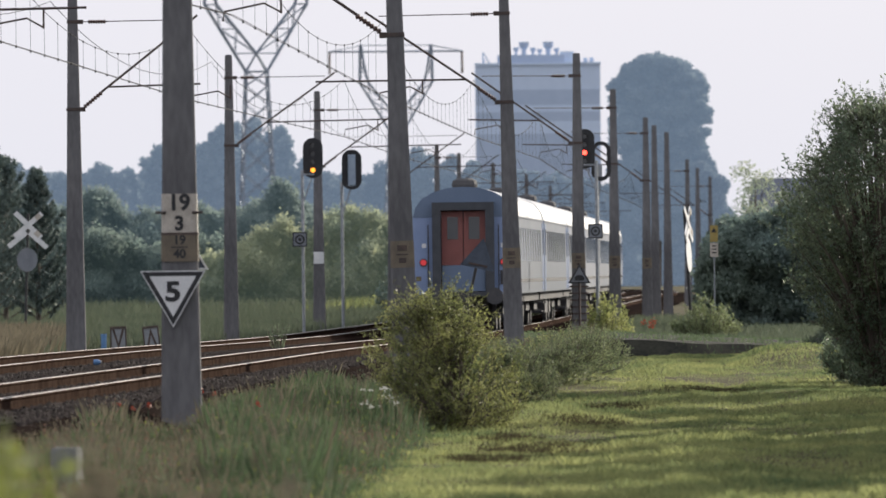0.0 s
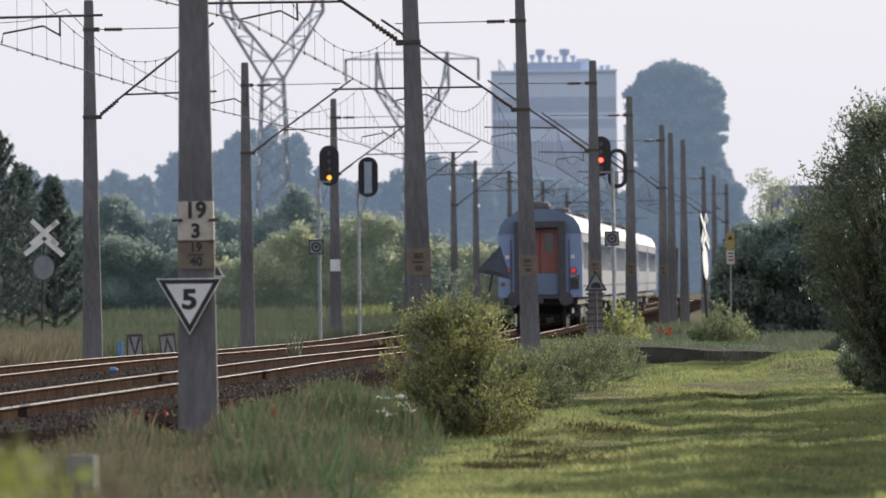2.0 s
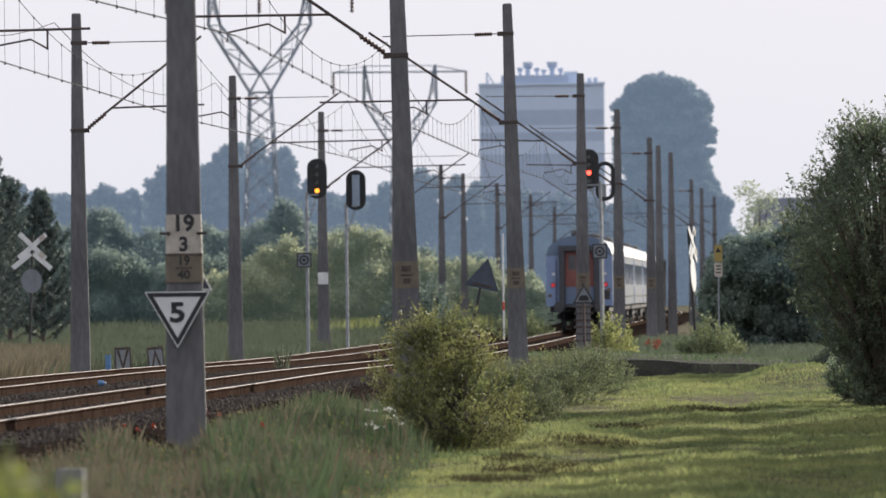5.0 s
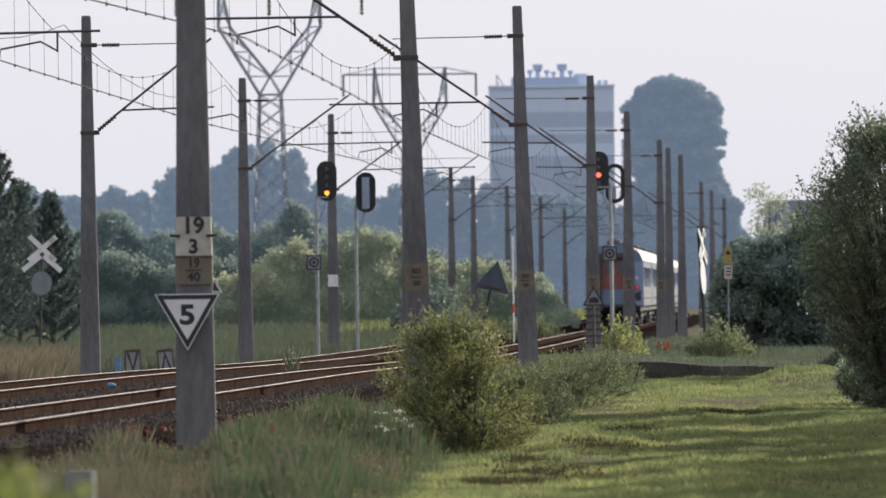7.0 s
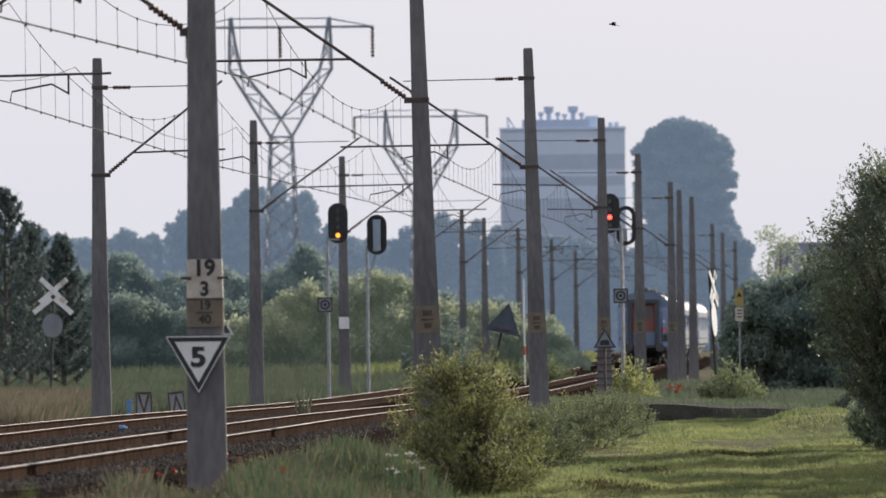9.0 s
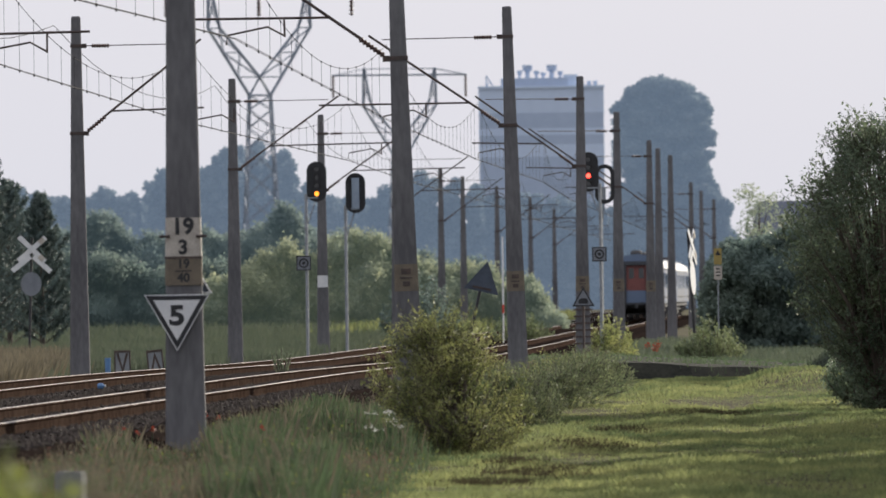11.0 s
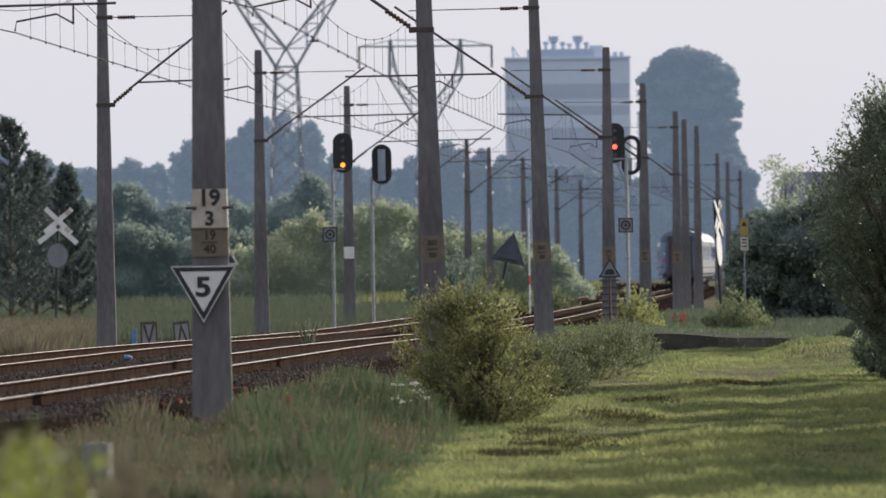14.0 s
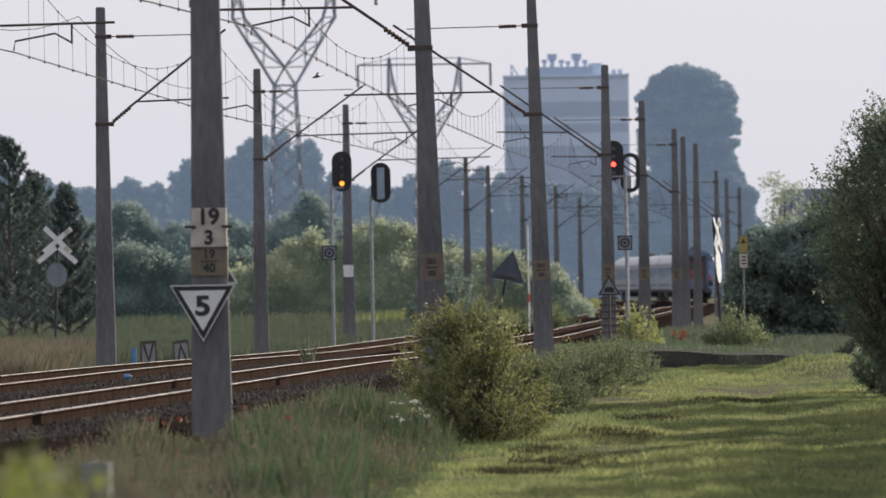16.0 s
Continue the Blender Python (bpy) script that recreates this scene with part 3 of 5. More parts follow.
def ring_outline(w, h, r, n=6):
    """A rounded rectangle in x and z round the origin."""
    out = []
    for cx, cz, a0 in ((w / 2 - r, h / 2 - r, 0), (-w / 2 + r, h / 2 - r, 90), (-w / 2 + r, -h / 2 + r, 180), (w / 2 - r, -h / 2 + r, 270)):
        for k in range(n + 1):
            a = radians(a0 + 90 * k / n)
            out.append((cx + r * math.cos(a), cz + r * math.sin(a)))
    return out


def triangle(side, down=False):
    h = side * math.sqrt(3) / 2
    s = -1 if down else 1
    return [(-side / 2, -s * h / 3), (side / 2, -s * h / 3), (0, s * 2 * h / 3)]


def scaled(poly, k):
    return [(a * k, b * k) for a, b in poly]


def near_mast_signs():
    """The painted distance marks and the speed sign on the nearest mast."""
    t = thing("distance_mark", pose(-2.85, 104 - 0.01, 0), "white over yellow painted mark with black numbers on a mast", "distance mark")
    part("white_panel", band(2.18, 2.66, 0.030, ""), CREAMPAINT, t, "chipped white paint")
    part("yellow_panel", band(1.83, 2.165, 0.030, ""), YELLOWPAINT, t, "faded yellow paint")
    part("edge_strip", band(2.155, 2.185, 0.036, ""), STEEL, t)
    for words, size, z in (("19", 0.27, 2.545), ("3", 0.24, 2.29), ("19", 0.15, 2.09), ("40", 0.15, 1.92)):
        text_part("number", words, size, Matrix.Translation((0, -0.225, z)) @ FACING, BLACK, t)
    part("bar", Build().box((0, -0.226, 2.005), (0.2, 0.006, 0.014)), BLACK, t)
    for s in (-1, 1):
        part("strap_bolt", Build().tube([(s * 0.16, -0.235, 2.43), (s * 0.29, -0.235, 2.43)], 0.02, 6), STEEL, t)
    s = thing("speed_sign", pose(-2.935, 103.7, 1.487), "white inverted triangle with black border and a black 5", "sign")
    outer = triangle(0.80, True)
    part("plate", Build().slab(scaled(outer, 1.0), 0.0, 0.015), WHITE, s)
    part("border", Build().frame_slab(scaled(outer, 0.945), scaled(outer, 0.72), -0.004, 0.0), BLACK, s, "black border")
    text_part("number", "5", 0.33, Matrix.Translation((0.0, -0.005, -0.035)) @ FACING @ Matrix.Scale(1.2, 4, (1, 0, 0)), BLACK, s)
    part("bracket", Build().box((0, 0.05, 0.1), (0.3, 0.07, 0.05)), GREYMETAL, s)
    q = thing("sign_back", pose(-2.687, 104.24, 1.829), "grey metal back of a triangular line sign", "sign")
    part("plate", Build().slab(triangle(0.34), 0.0, 0.02), GREYMETAL, q)
    part("frame", Build().frame_slab(scaled(triangle(0.34), 1.04), scaled(triangle(0.34), 0.82), -0.01, 0.03), WHITE, q, "pale rim")
    w = thing("guy_rod", pose(-2.87, 104, 0), "rusty rod leaning against a mast", "rod")
    part("rod", Build().tube([(-0.18, -0.1, 0.2), (-1.0, -0.1, -0.25)], 0.016, 6), STEEL, w)
    part("hook", Build().tube([(0.22, -0.05, 0.28), (0.28, -0.05, 0.25), (0.27, -0.05, 0.19), (0.22, -0.05, 0.18)], 0.012, 6), STEEL, w)


def signal(x, y, post_x, head_z, k, lit, lit_row, back, label):
    """A colour-light signal: post, bracket, rounded head with hooded lamps."""
    t = thing("railway_signal", pose(post_x, y, -0.42) @ Matrix.Scale(k, 4), label, "railway signal", "signals beside the tracks")
    head_z = (head_z + 0.42) / k
    part("post", Build().tube([(0, 0, -0.2), (0, 0, head_z - 0.55)], 0.075, 8), GALV, t, "pale grey post")
    dx = (x - post_x) / k
    part("bracket", Build().box((dx / 2, 0, head_z - 0.75), (abs(dx) + 0.14, 0.12, 0.08)).tube([(0.03, 0.08, head_z - 2.1), (dx, 0.1, head_z - 0.7)], 0.035, 6), GALV, t)
    head = part("head", Build().slab(ring_outline(0.92, 1.86, 0.44), 0.0, 0.05, Matrix.Translation((dx, 0, head_z))), BLACK, t, "black rounded backing board")
    if back == "open":
        bpy.data.objects.remove(head)
        head = part("head", Build().frame_slab(ring_outline(0.92, 1.86, 0.44), ring_outline(0.56, 1.5, 0.27), -0.1, 0.12, Matrix.Translation((dx, 0, head_z))), BLACK, t, "open black rounded screen")
        part("housing", Build().box((dx - 0.1, 0.05, head_z - 0.5), (0.3, 0.14, 0.7), chamfer=0.03), GALV, head, "grey lamp housing")
        return t
    part("housing", Build().box((dx, -0.06 if back else 0.16, head_z - 0.02), (0.36, 0.16, 1.45), chamfer=0.03), PALEBACK if back else BLACK, head, "pale blue-grey lamp housing" if back else "black lamp housing")
    if back:
        part("rim", Build().frame_slab(ring_outline(0.92, 1.86, 0.44), ring_outline(0.7, 1.62, 0.34), -0.12, 0.0, Matrix.Translation((dx, 0, head_z))), BLACK, head)
        for k in range(4):
            part("lid", Build().box((dx, -0.15, head_z + 0.52 - 0.36 * k), (0.3, 0.03, 0.3), chamfer=0.02), PALEBACK, head)
        return t
    for k in range(4):
        z = head_z + 0.58 - 0.38 * k
        lens = Build().tube([(dx, -0.03, z), (dx, 0.0, z)], 0.11, 14)
        part("lens", lens, lit if k == lit_row else GLASS, head, "lit lamp" if k == lit_row else "")
        arc = [radians(-20 + 220 * j / 10) for j in range(11)]
        hood = [(dx + 0.13 * math.cos(a), -0.03, z + 0.13 * math.sin(a)) for a in arc] + [(dx + 0.13 * math.cos(a), -0.26 - 0.04 * math.sin(a), z + 0.13 * math.sin(a)) for a in arc]
        hood2 = [(dx + 0.14 * (a - dx) / 0.13, b, z + 0.14 * (c - z) / 0.13) for a, b, c in hood]
        fs = [(j, j + 1, 12 + j, 11 + j) for j in range(10)]
        part("hood", Build().add(hood, fs).add(hood2, [q[::-1] for q in fs]), BLACK, head)
    return t


def target_board(x, y, z, k, label):
    t = thing("target_board", pose(x, y, z) @ Matrix.Scale(k, 4), label, "sign", "square ring boards")
    part("plate", Build().box((0, 0, 0), (0.68, 0.02, 0.68)), DULLWHITE, t)
    sq = [(-0.34, -0.34), (0.34, -0.34), (0.34, 0.34), (-0.34, 0.34)]
    part("border", Build().frame_slab(sq, scaled(sq, 0.84), -0.018, -0.0105), BLACK, t)
    circ = [(math.cos(radians(a)), math.sin(radians(a))) for a in range(0, 360, 15)]
    part("ring", Build().frame_slab(scaled(circ, 0.23), scaled(circ, 0.15), -0.018, -0.0105), BLACK, t)
    part("disc", Build().slab(scaled(circ, 0.08), -0.018, -0.0105), BLACK, t)
    part("clip", Build().box((0, 0.04, 0), (0.2, 0.06, 0.06)), GREYMETAL, t)


def crossbuck(m, label, board):
    """A double warning cross on a post, with a board under it."""
    t = thing("crossing_sign", m, label, "crossing sign", "warning crosses at the level crossing")
    part("post", Build().tube([(0, 0.06, -0.45), (0, 0.06, 3.75)], 0.045, 8), BLACK, t)
    for s in (-1, 1):
        part("blade", Build().box((0, -0.02 if s < 0 else -0.045, 3.35), (1.25, 0.02, 0.17), Matrix.Rotation(radians(42 * s), 3, "Y")), WHITE, t, "white blade with worn red tips")
        part("tip", Build().box((0.44 * math.cos(radians(42)), -0.065, 3.35 - s * 0.44 * math.sin(radians(42))), (0.2, 0.01, 0.172), Matrix.Rotation(radians(42 * s), 3, "Y")), CREAMPAINT, t)
        part("lower_blade", Build().box((s * (0.24 if board > 0.5 else 0.36), -0.045, 2.96 if board > 0.5 else 2.84), (0.56 if board > 0.5 else 0.8, 0.02, 0.17), Matrix.Rotation(radians(40 * s), 3, "Y")), WHITE, t)
    o = [(0.36 * math.cos(radians(a)), (2.36 if board > 0.5 else 2.15) + board * math.sin(radians(a))) for a in range(0, 360, 30)]
    part("board", Build().slab(o, -0.01, 0.01), WHITE if board > 0.5 else DULLWHITE, t, "plain oval board")
    return t


def line_signs():
    # leaning triangle, seen from behind
    t = thing("leaning_sign", pose(1.018, 200, -0.30, 0, 13, 0), "grey back of a triangular sign on a leaning post", "sign")
    part("post", Build().tube([(0, 0.04, -0.3), (0, 0.04, 2.75)], 0.036, 8), BLACK, t)
    m = Matrix.Translation((0.03, 0, 2.36))
    part("plate", Build().slab(triangle(0.82), 0.0, 0.02, m), GREYMETAL, t)
    part("rim", Build().frame_slab(scaled(triangle(0.82), 1.03), scaled(triangle(0.82), 0.93), -0.012, 0.03, m), GREYMETAL, t)
    part("bar", Build().box((0.03, -0.02, 2.2), (0.45, 0.02, 0.05)), STEEL, t)
    # upright triangle by a mast, with a dark vehicle shape on it
    t = thing("line_sign", pose(4.858, 247, 0), "dull white triangle with black border and dark shape", "sign")
    part("post", Build().tube([(0, 0.05, -0.5), (0, 0.05, 1.9)], 0.035, 8), STEEL, t)
    m = Matrix.Translation((0, 0, 1.499))
    part("plate", Build().slab(triangle(0.66), 0.0, 0.02, m), DULLWHITE, t)
    part("border", Build().frame_slab(scaled(triangle(0.66), 0.99), scaled(triangle(0.66), 0.78), -0.008, -0.001, m), BLACK, t)
    part("mark", Build().slab([(-0.14, -0.11), (0.14, -0.11), (0.14, -0.02), (0.08, 0.05), (-0.06, 0.05), (-0.14, 0.0)], -0.008, -0.001, m), BLACK, t)
    t = thing("climbing_guard", pose(4.90, 250, 0), "toothed steel guard strapped round a mast's foot", "guard")
    b = Build()
    for k in range(6):
        z = 1.214 - 0.2 * k
        b.box((0, 0, z), (0.56, 0.48, 0.05), chamfer=0.08)
    part("ring", b, STEEL, t)
    # narrow yellow and white notice
    t = thing("notice_sign", pose(9.184, 258, 0), "yellow and white notice plates on a thin post", "sign")
    part("post", Build().tube([(0, 0.03, -0.5), (0, 0.03, 3.1)], 0.025, 6), GALV, t)
    part("yellow_plate", Build().box((0, 0, 2.762), (0.24, 0.015, 0.5)), SIGNYELLOW, t)
    part("white_plate", Build().box((0, 0, 2.264), (0.25, 0.015, 0.42)), CREAMPAINT, t)
    part("mark", Build().slab(triangle(0.17), -0.013, -0.0085, Matrix.Translation((0, 0, 2.848))), BLACK, t)
    b = Build()
    for k in range(3):
        b.box((0, -0.01, 2.384 - 0.1 * k), (0.14, 0.004, 0.035))
    part("writing", b, BLACK, t)
    # two low boards with a wedge mark, and a blue cabinet by the far mast
    for px, flip, tilt in ((262, 1, -1), (320, -1, -6)):
        x = (px - 784) / 15000 * 236
        t = thing("wedge_board", pose(x, 236, 0, 0, tilt, 0), "low dark-framed board with a wedge mark", "sign", "low boards beside the track")
        z = -0.085
        sq = [(-0.23, -0.36), (0.23, -0.36), (0.23, 0.36), (-0.23, 0.36)]
        m = Matrix.Translation((0, 0, z))
        part("plate", Build().slab(scaled(sq, 0.9), 0.0, 0.015, m), GALV, t)
        part("frame", Build().frame_slab(sq, scaled(sq, 0.82), -0.03, 0.02, m), STEEL, t)
        part("wedge", Build().slab([(-0.17, flip * 0.28), (-0.10, flip * 0.28), (0, -flip * 0.12), (0.10, flip * 0.28), (0.17, flip * 0.28), (0, -flip * 0.3)], -0.02, -0.001, m), STEEL, t)
        part("leg", Build().tube([(-0.2, 0, z - 0.34), (-0.2, 0, -0.5)], 0.025, 6), STEEL, t)
        part("leg", Build().tube([(0.2, 0, z - 0.34), (0.2, 0, -0.5)], 0.025, 6), STEEL, t)
    t = thing("cable_post", pose(-8.474, 232, -0.45), "small blue plastic cable post", "cable post")
    part("body", Build().box((0, 0, 0.24), (0.15, 0.12, 0.48), chamfer=0.03), BLUEPAINT, t)
    part("cap", Build().box((0, 0, 0.51), (0.17, 0.14, 0.06), chamfer=0.04), BLUEPAINT, t)
    t = thing("bottle", pose(-5.645, 151, 0.087), "pale blue plastic bottle lying between the rails", "bottle")
    part("body", Build().tube([(-0.06, 0, 0.05), (-0.05, 0, 0.05), (0.03, 0, 0.05), (0.05, 0, 0.05), (0.07, 0, 0.05)], [0.035, 0.05, 0.05, 0.035, 0.018], 10), BLUEPAINT, t)
    part("cap", Build().tube([(0.07, 0, 0.05), (0.09, 0, 0.05)], 0.02, 8), WHITE, t)
    t = thing("mast_plate", pose(-3.29, 297.8 - 0.215, 0), "plain white plate fixed to a mast", "plate")
    part("plate", Build().box((0, 0, 2.181 + 0.06), (0.36, 0.02, 0.42)), WHITE, t)
    part("strap", Build().box((0, 0.02, 2.181 + 0.06), (0.42, 0.03, 0.05)), STEEL, t)
    t = thing("low_fence", pose(-14.186, 288, -0.42), "low dark wooden fence rail in the grass", "fence")
    part("rail", Build().box((0, 0, 0.036 + 0.42), (1.9, 0.06, 0.12)), STEEL, t)
    for q in (-0.8, 0.0, 0.8):
        part("post", Build().box((q, 0.05, 0.2), (0.1, 0.08, 0.7)), STEEL, t)
    t = thing("barrier_post", pose(3.366, 330, 0), "white post with a red band by the crossing", "post")
    part("pole", Build().tube([(0, 0, -0.5), (0, 0, 3.945)], 0.035, 8), WHITE, t)
    part("band", Build().tube([(0, 0, 0.975), (0, 0, 1.305)], 0.045, 8), REDPAINT, t)
    t = thing("marker_stone", pose(-3.079, 75, -0.5, 0, 0, -22), "small pale concrete boundary stone in the grass", "boundary stone")
    part("stone", Build().box((0, 0, 0.31), (0.25, 0.16, 0.64), chamfer=0.015), OLDSTONE, t)
    part("cap", Build().box((0, 0, 0.637), (0.235, 0.145, 0.02), chamfer=0.02), OLDSTONE, t)


# ---- the train ----
COACH = 26.4


def coach(end_label):
    t = thing("passenger_coach", pose(0, 0, 0), end_label, "railway coach", "coaches of the train")
    L = COACH - 0.5
    half = [(1.41, 1.05), (1.42, 2.0), (1.40, 3.2), (1.33, 3.48), (1.16, 3.72), (0.85, 3.90), (0.45, 4.02), (0.0, 4.05)]

    def shell(poly, y0, y1, mtl, name, label=""):
        n = len(poly)
        vs = [(a, y, b) for y in (y0, y1) for a, b in poly]
        return part(name, Build().add(vs, [(i, n + i, n + i + 1, i + 1) for i in range(n - 1)]), mtl, t, label, smooth=True)

    right = half[:3]
    shell(right, 0, L, COACHSIDE, "side_wall", "grey side dimmed for weak light, with dark windows")
    shell([(-a, b) for a, b in right][::-1], 0, L, COACHSIDE, "side_wall", "grey side dimmed for weak light, with dark windows")
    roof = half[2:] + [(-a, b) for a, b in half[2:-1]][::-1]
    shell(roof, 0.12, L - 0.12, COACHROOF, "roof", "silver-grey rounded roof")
    full = half + [(-a, b) for a, b in half[:-1]][::-1]
    # end wall with the gangway opening
    for y, s in ((-0.02, 1), (L + 0.02, -1)):
        op = 0.86
        e, e2 = Build(), Build()
        e.slab([(op, 1.05), (1.41, 1.05), (1.42, 2.0), (1.40, 3.2), (op, 3.2)], y, y + 0.06 * s)
        e2.slab([(-op, 1.05), (-op, 3.2), (-1.40, 3.2), (-1.42, 2.0), (-1.41, 1.05)], y, y + 0.06 * s)
        part("end_wall", e, COACHBLUE, t, "blue end panel")
        part("end_wall", e2, COACHBLUE, t, "blue end panel")
        top = [(1.40, 3.2), (1.33, 3.48), (1.16, 3.72), (0.85, 3.90), (0.45, 4.02), (0.0, 4.05), (-0.45, 4.02), (-0.85, 3.90), (-1.16, 3.72), (-1.33, 3.48), (-1.40, 3.2), (-op, 3.2), (-op, 3.62), (op, 3.62), (op, 3.2)]
        part("roof_end", Build().slab(top, y - 0.01 * s, y + 0.35 * s), COACHROOFEND, t, "dark blue roof end")
        hole = [(-op, 1.0), (op, 1.0), (op, 3.62), (-op, 3.62)]
        gang = part("gangway", Build().frame_slab(hole, [(-0.62, 1.12), (0.62, 1.12), (0.62, 3.4), (-0.62, 3.4)], y - 0.28 * s, y + 0.1 * s), RUBBER, t, "black rubber gangway frame")
        for q in (-1, 1):
            part("door_leaf", Build().box((q * 0.31, y + 0.02 * s, 2.62), (0.6, 0.04, 1.5)), DOORRED, gang, "red gangway door leaf")
            part("pane", Build().box((q * 0.3, y - 0.005 * s, 2.9), (0.3, 0.01, 0.62), chamfer=0.002), GLASS, gang)
        part("fall_plate", Build().box((0, y - 0.05 * s, 1.5), (1.2, 0.05, 0.72)), COACHROOFEND, gang)
        for q in (-1, 1):
            lamp = part("tail_lamp", Build().tube([(q * 1.12, y - 0.05 * s, 1.95), (q * 1.12, y, 1.95)], 0.085, 12), TAILLAMP, t, "lit red tail lamp")
            part("lamp_rim", Build().tube([(q * 1.12, y - 0.035 * s, 1.95), (q * 1.12, y - 0.002 * s, 1.95)], 0.115, 12), COACHDARK, lamp)
            part("end_panel", Build().box((q * 1.16, y - 0.012 * s, 1.52), (0.28, 0.02, 0.4)), COACHDARK if q > 0 else COACHBLUE, t)
            part("mark", Build().box((q * 1.26, y - 0.02 * s, 1.74 if q > 0 else 1.5), (0.15, 0.02, 0.13)), YELLOWPAINT, t, "yellow mark")
            part("writing", Build().box((q * 1.1, y - 0.01 * s, 2.42), (0.12, 0.01, 0.12)), WHITE, t)
            part("buffer", Build().tube([(q * 0.875, y, 1.0), (q * 0.875, y - 0.45 * s, 1.0), (q * 0.875, y - 0.45 * s, 1.0), (q * 0.875, y - 0.52 * s, 1.0)], [0.1, 0.1, 0.24, 0.24], 12), COACHDARK, t)
            part("handrail", Build().tube([(q * 0.98, y - 0.06 * s, 1.2), (q * 0.98, y - 0.06 * s, 3.0)], 0.018, 6), COACHDARK, t)
        part("coupling", Build().box((0, y - 0.25 * s, 0.98), (0.2, 0.5, 0.25)), COACHDARK, t)
    part("roof_vent", Build().tube([(0, 1.2, 3.98), (0, 1.2, 4.12), (0, 1.2, 4.24), (0, 1.2, 4.30)], [0.34, 0.37, 0.33, 0.2], 14), COACHDARK, t, "dark round roof vent")
    part("underframe", Build().box((0, L / 2, 0.95), (2.5, L - 0.6, 0.3)).box((0.8, L / 2 - 3, 0.6), (0.7, 3.0, 0.5)).box((-0.8, L / 2 + 2, 0.6), (0.7, 4.0, 0.5)).box((0.6, L / 2 + 4, 0.58), (0.9, 1.6, 0.5)), COACHDARK, t, "dark underframe with equipment boxes")
    pane = Build().box((0, 0, 0), (0.02, 1.25, 0.95)).mesh("window", GLASS)
    door = Build().box((0, 0, 0), (0.05, 0.86, 2.05)).mesh("door", COACHBLUE)
    dpane = Build().box((0, 0, 0), (0.02, 0.5, 0.8)).mesh("pane", GLASS)
    drip = Build().box((0, 0, 0), (0.05, L - 0.3, 0.05)).mesh("gutter", COACHSIDE)
    for q in (-1, 1):
        for k in range(10):
            w = part("window", pane, GLASS, t, "dark side window")
            w.location = (q * 1.412, 3.6 + k * 2.08, 2.45)
        for y in (1.0, L - 1.0):
            d = part("door", door, COACHBLUE, t, "entrance door")
            d.location = (q * 1.395, y, 2.12)
            p = part("pane", dpane, GLASS, d)
            p.location = (q * 0.026, 0, 0.45)
            part("step", Build().box((q * 1.3, y, 0.72), (0.25, 0.8, 0.05)).box((q * 1.25, y, 0.45), (0.25, 0.7, 0.05)), COACHDARK, t)
        g = part("gutter", drip, COACHSIDE, t)
        g.location = (q * 1.40, L / 2, 3.22)
        s = part("stripe", Build().box((q * 1.417, L / 2, 1.42), (0.012, L - 2.4, 0.1)), COACHDARK, t, "dark lettering stripe")
    wheel = Build().tube([(-0.065, 0, 0), (0.065, 0, 0)], 0.45, 20).mesh("wheel", COACHDARK)
    for y in (3.4, L - 3.4):
        bg = part("bogie", Build().box((0.95, y, 0.6), (0.12, 3.0, 0.22)).box((-0.95, y, 0.6), (0.12, 3.0, 0.22)).box((0, y, 0.65), (1.9, 0.4, 0.25)), COACHDARK, t)
        for dy in (-1.25, 1.25):
            for q in (-1, 1):
                w = part("wheel", wheel, COACHDARK, bg)
                w.location = (q * 0.76, y + dy, 0.45)
            part("axle", Build().tube([(-0.8, y + dy, 0.45), (0.8, y + dy, 0.45)], 0.07, 8), COACHDARK, bg)
    return t


REAR0, SPEED = 236.0, 25.0
TRAIN = []


def build_train():
    first = coach("blue-ended passenger coach with silver roof and red gangway door")
    TRAIN.append(first)
    for k in range(1, 6):
        TRAIN.append(copy_thing(first, pose(0, 0, 0)))


def coach_pose(k, t):
    y = REAR0 + SPEED * t + COACH * k
    ya, yb = y + 3.4, y + COACH - 3.9
    xa, xb = centre(ya), centre(yb)
    a = math.atan2(xb - xa, yb - ya)
    return pose(xa - 3.4 * math.sin(a), ya - 3.4 * math.cos(a), 0, 0, 0, -math.degrees(a))


# ---- far things ----
def bar3(b, p, q, r):
    b.tube([p, q], r * 0.78, 4, False)


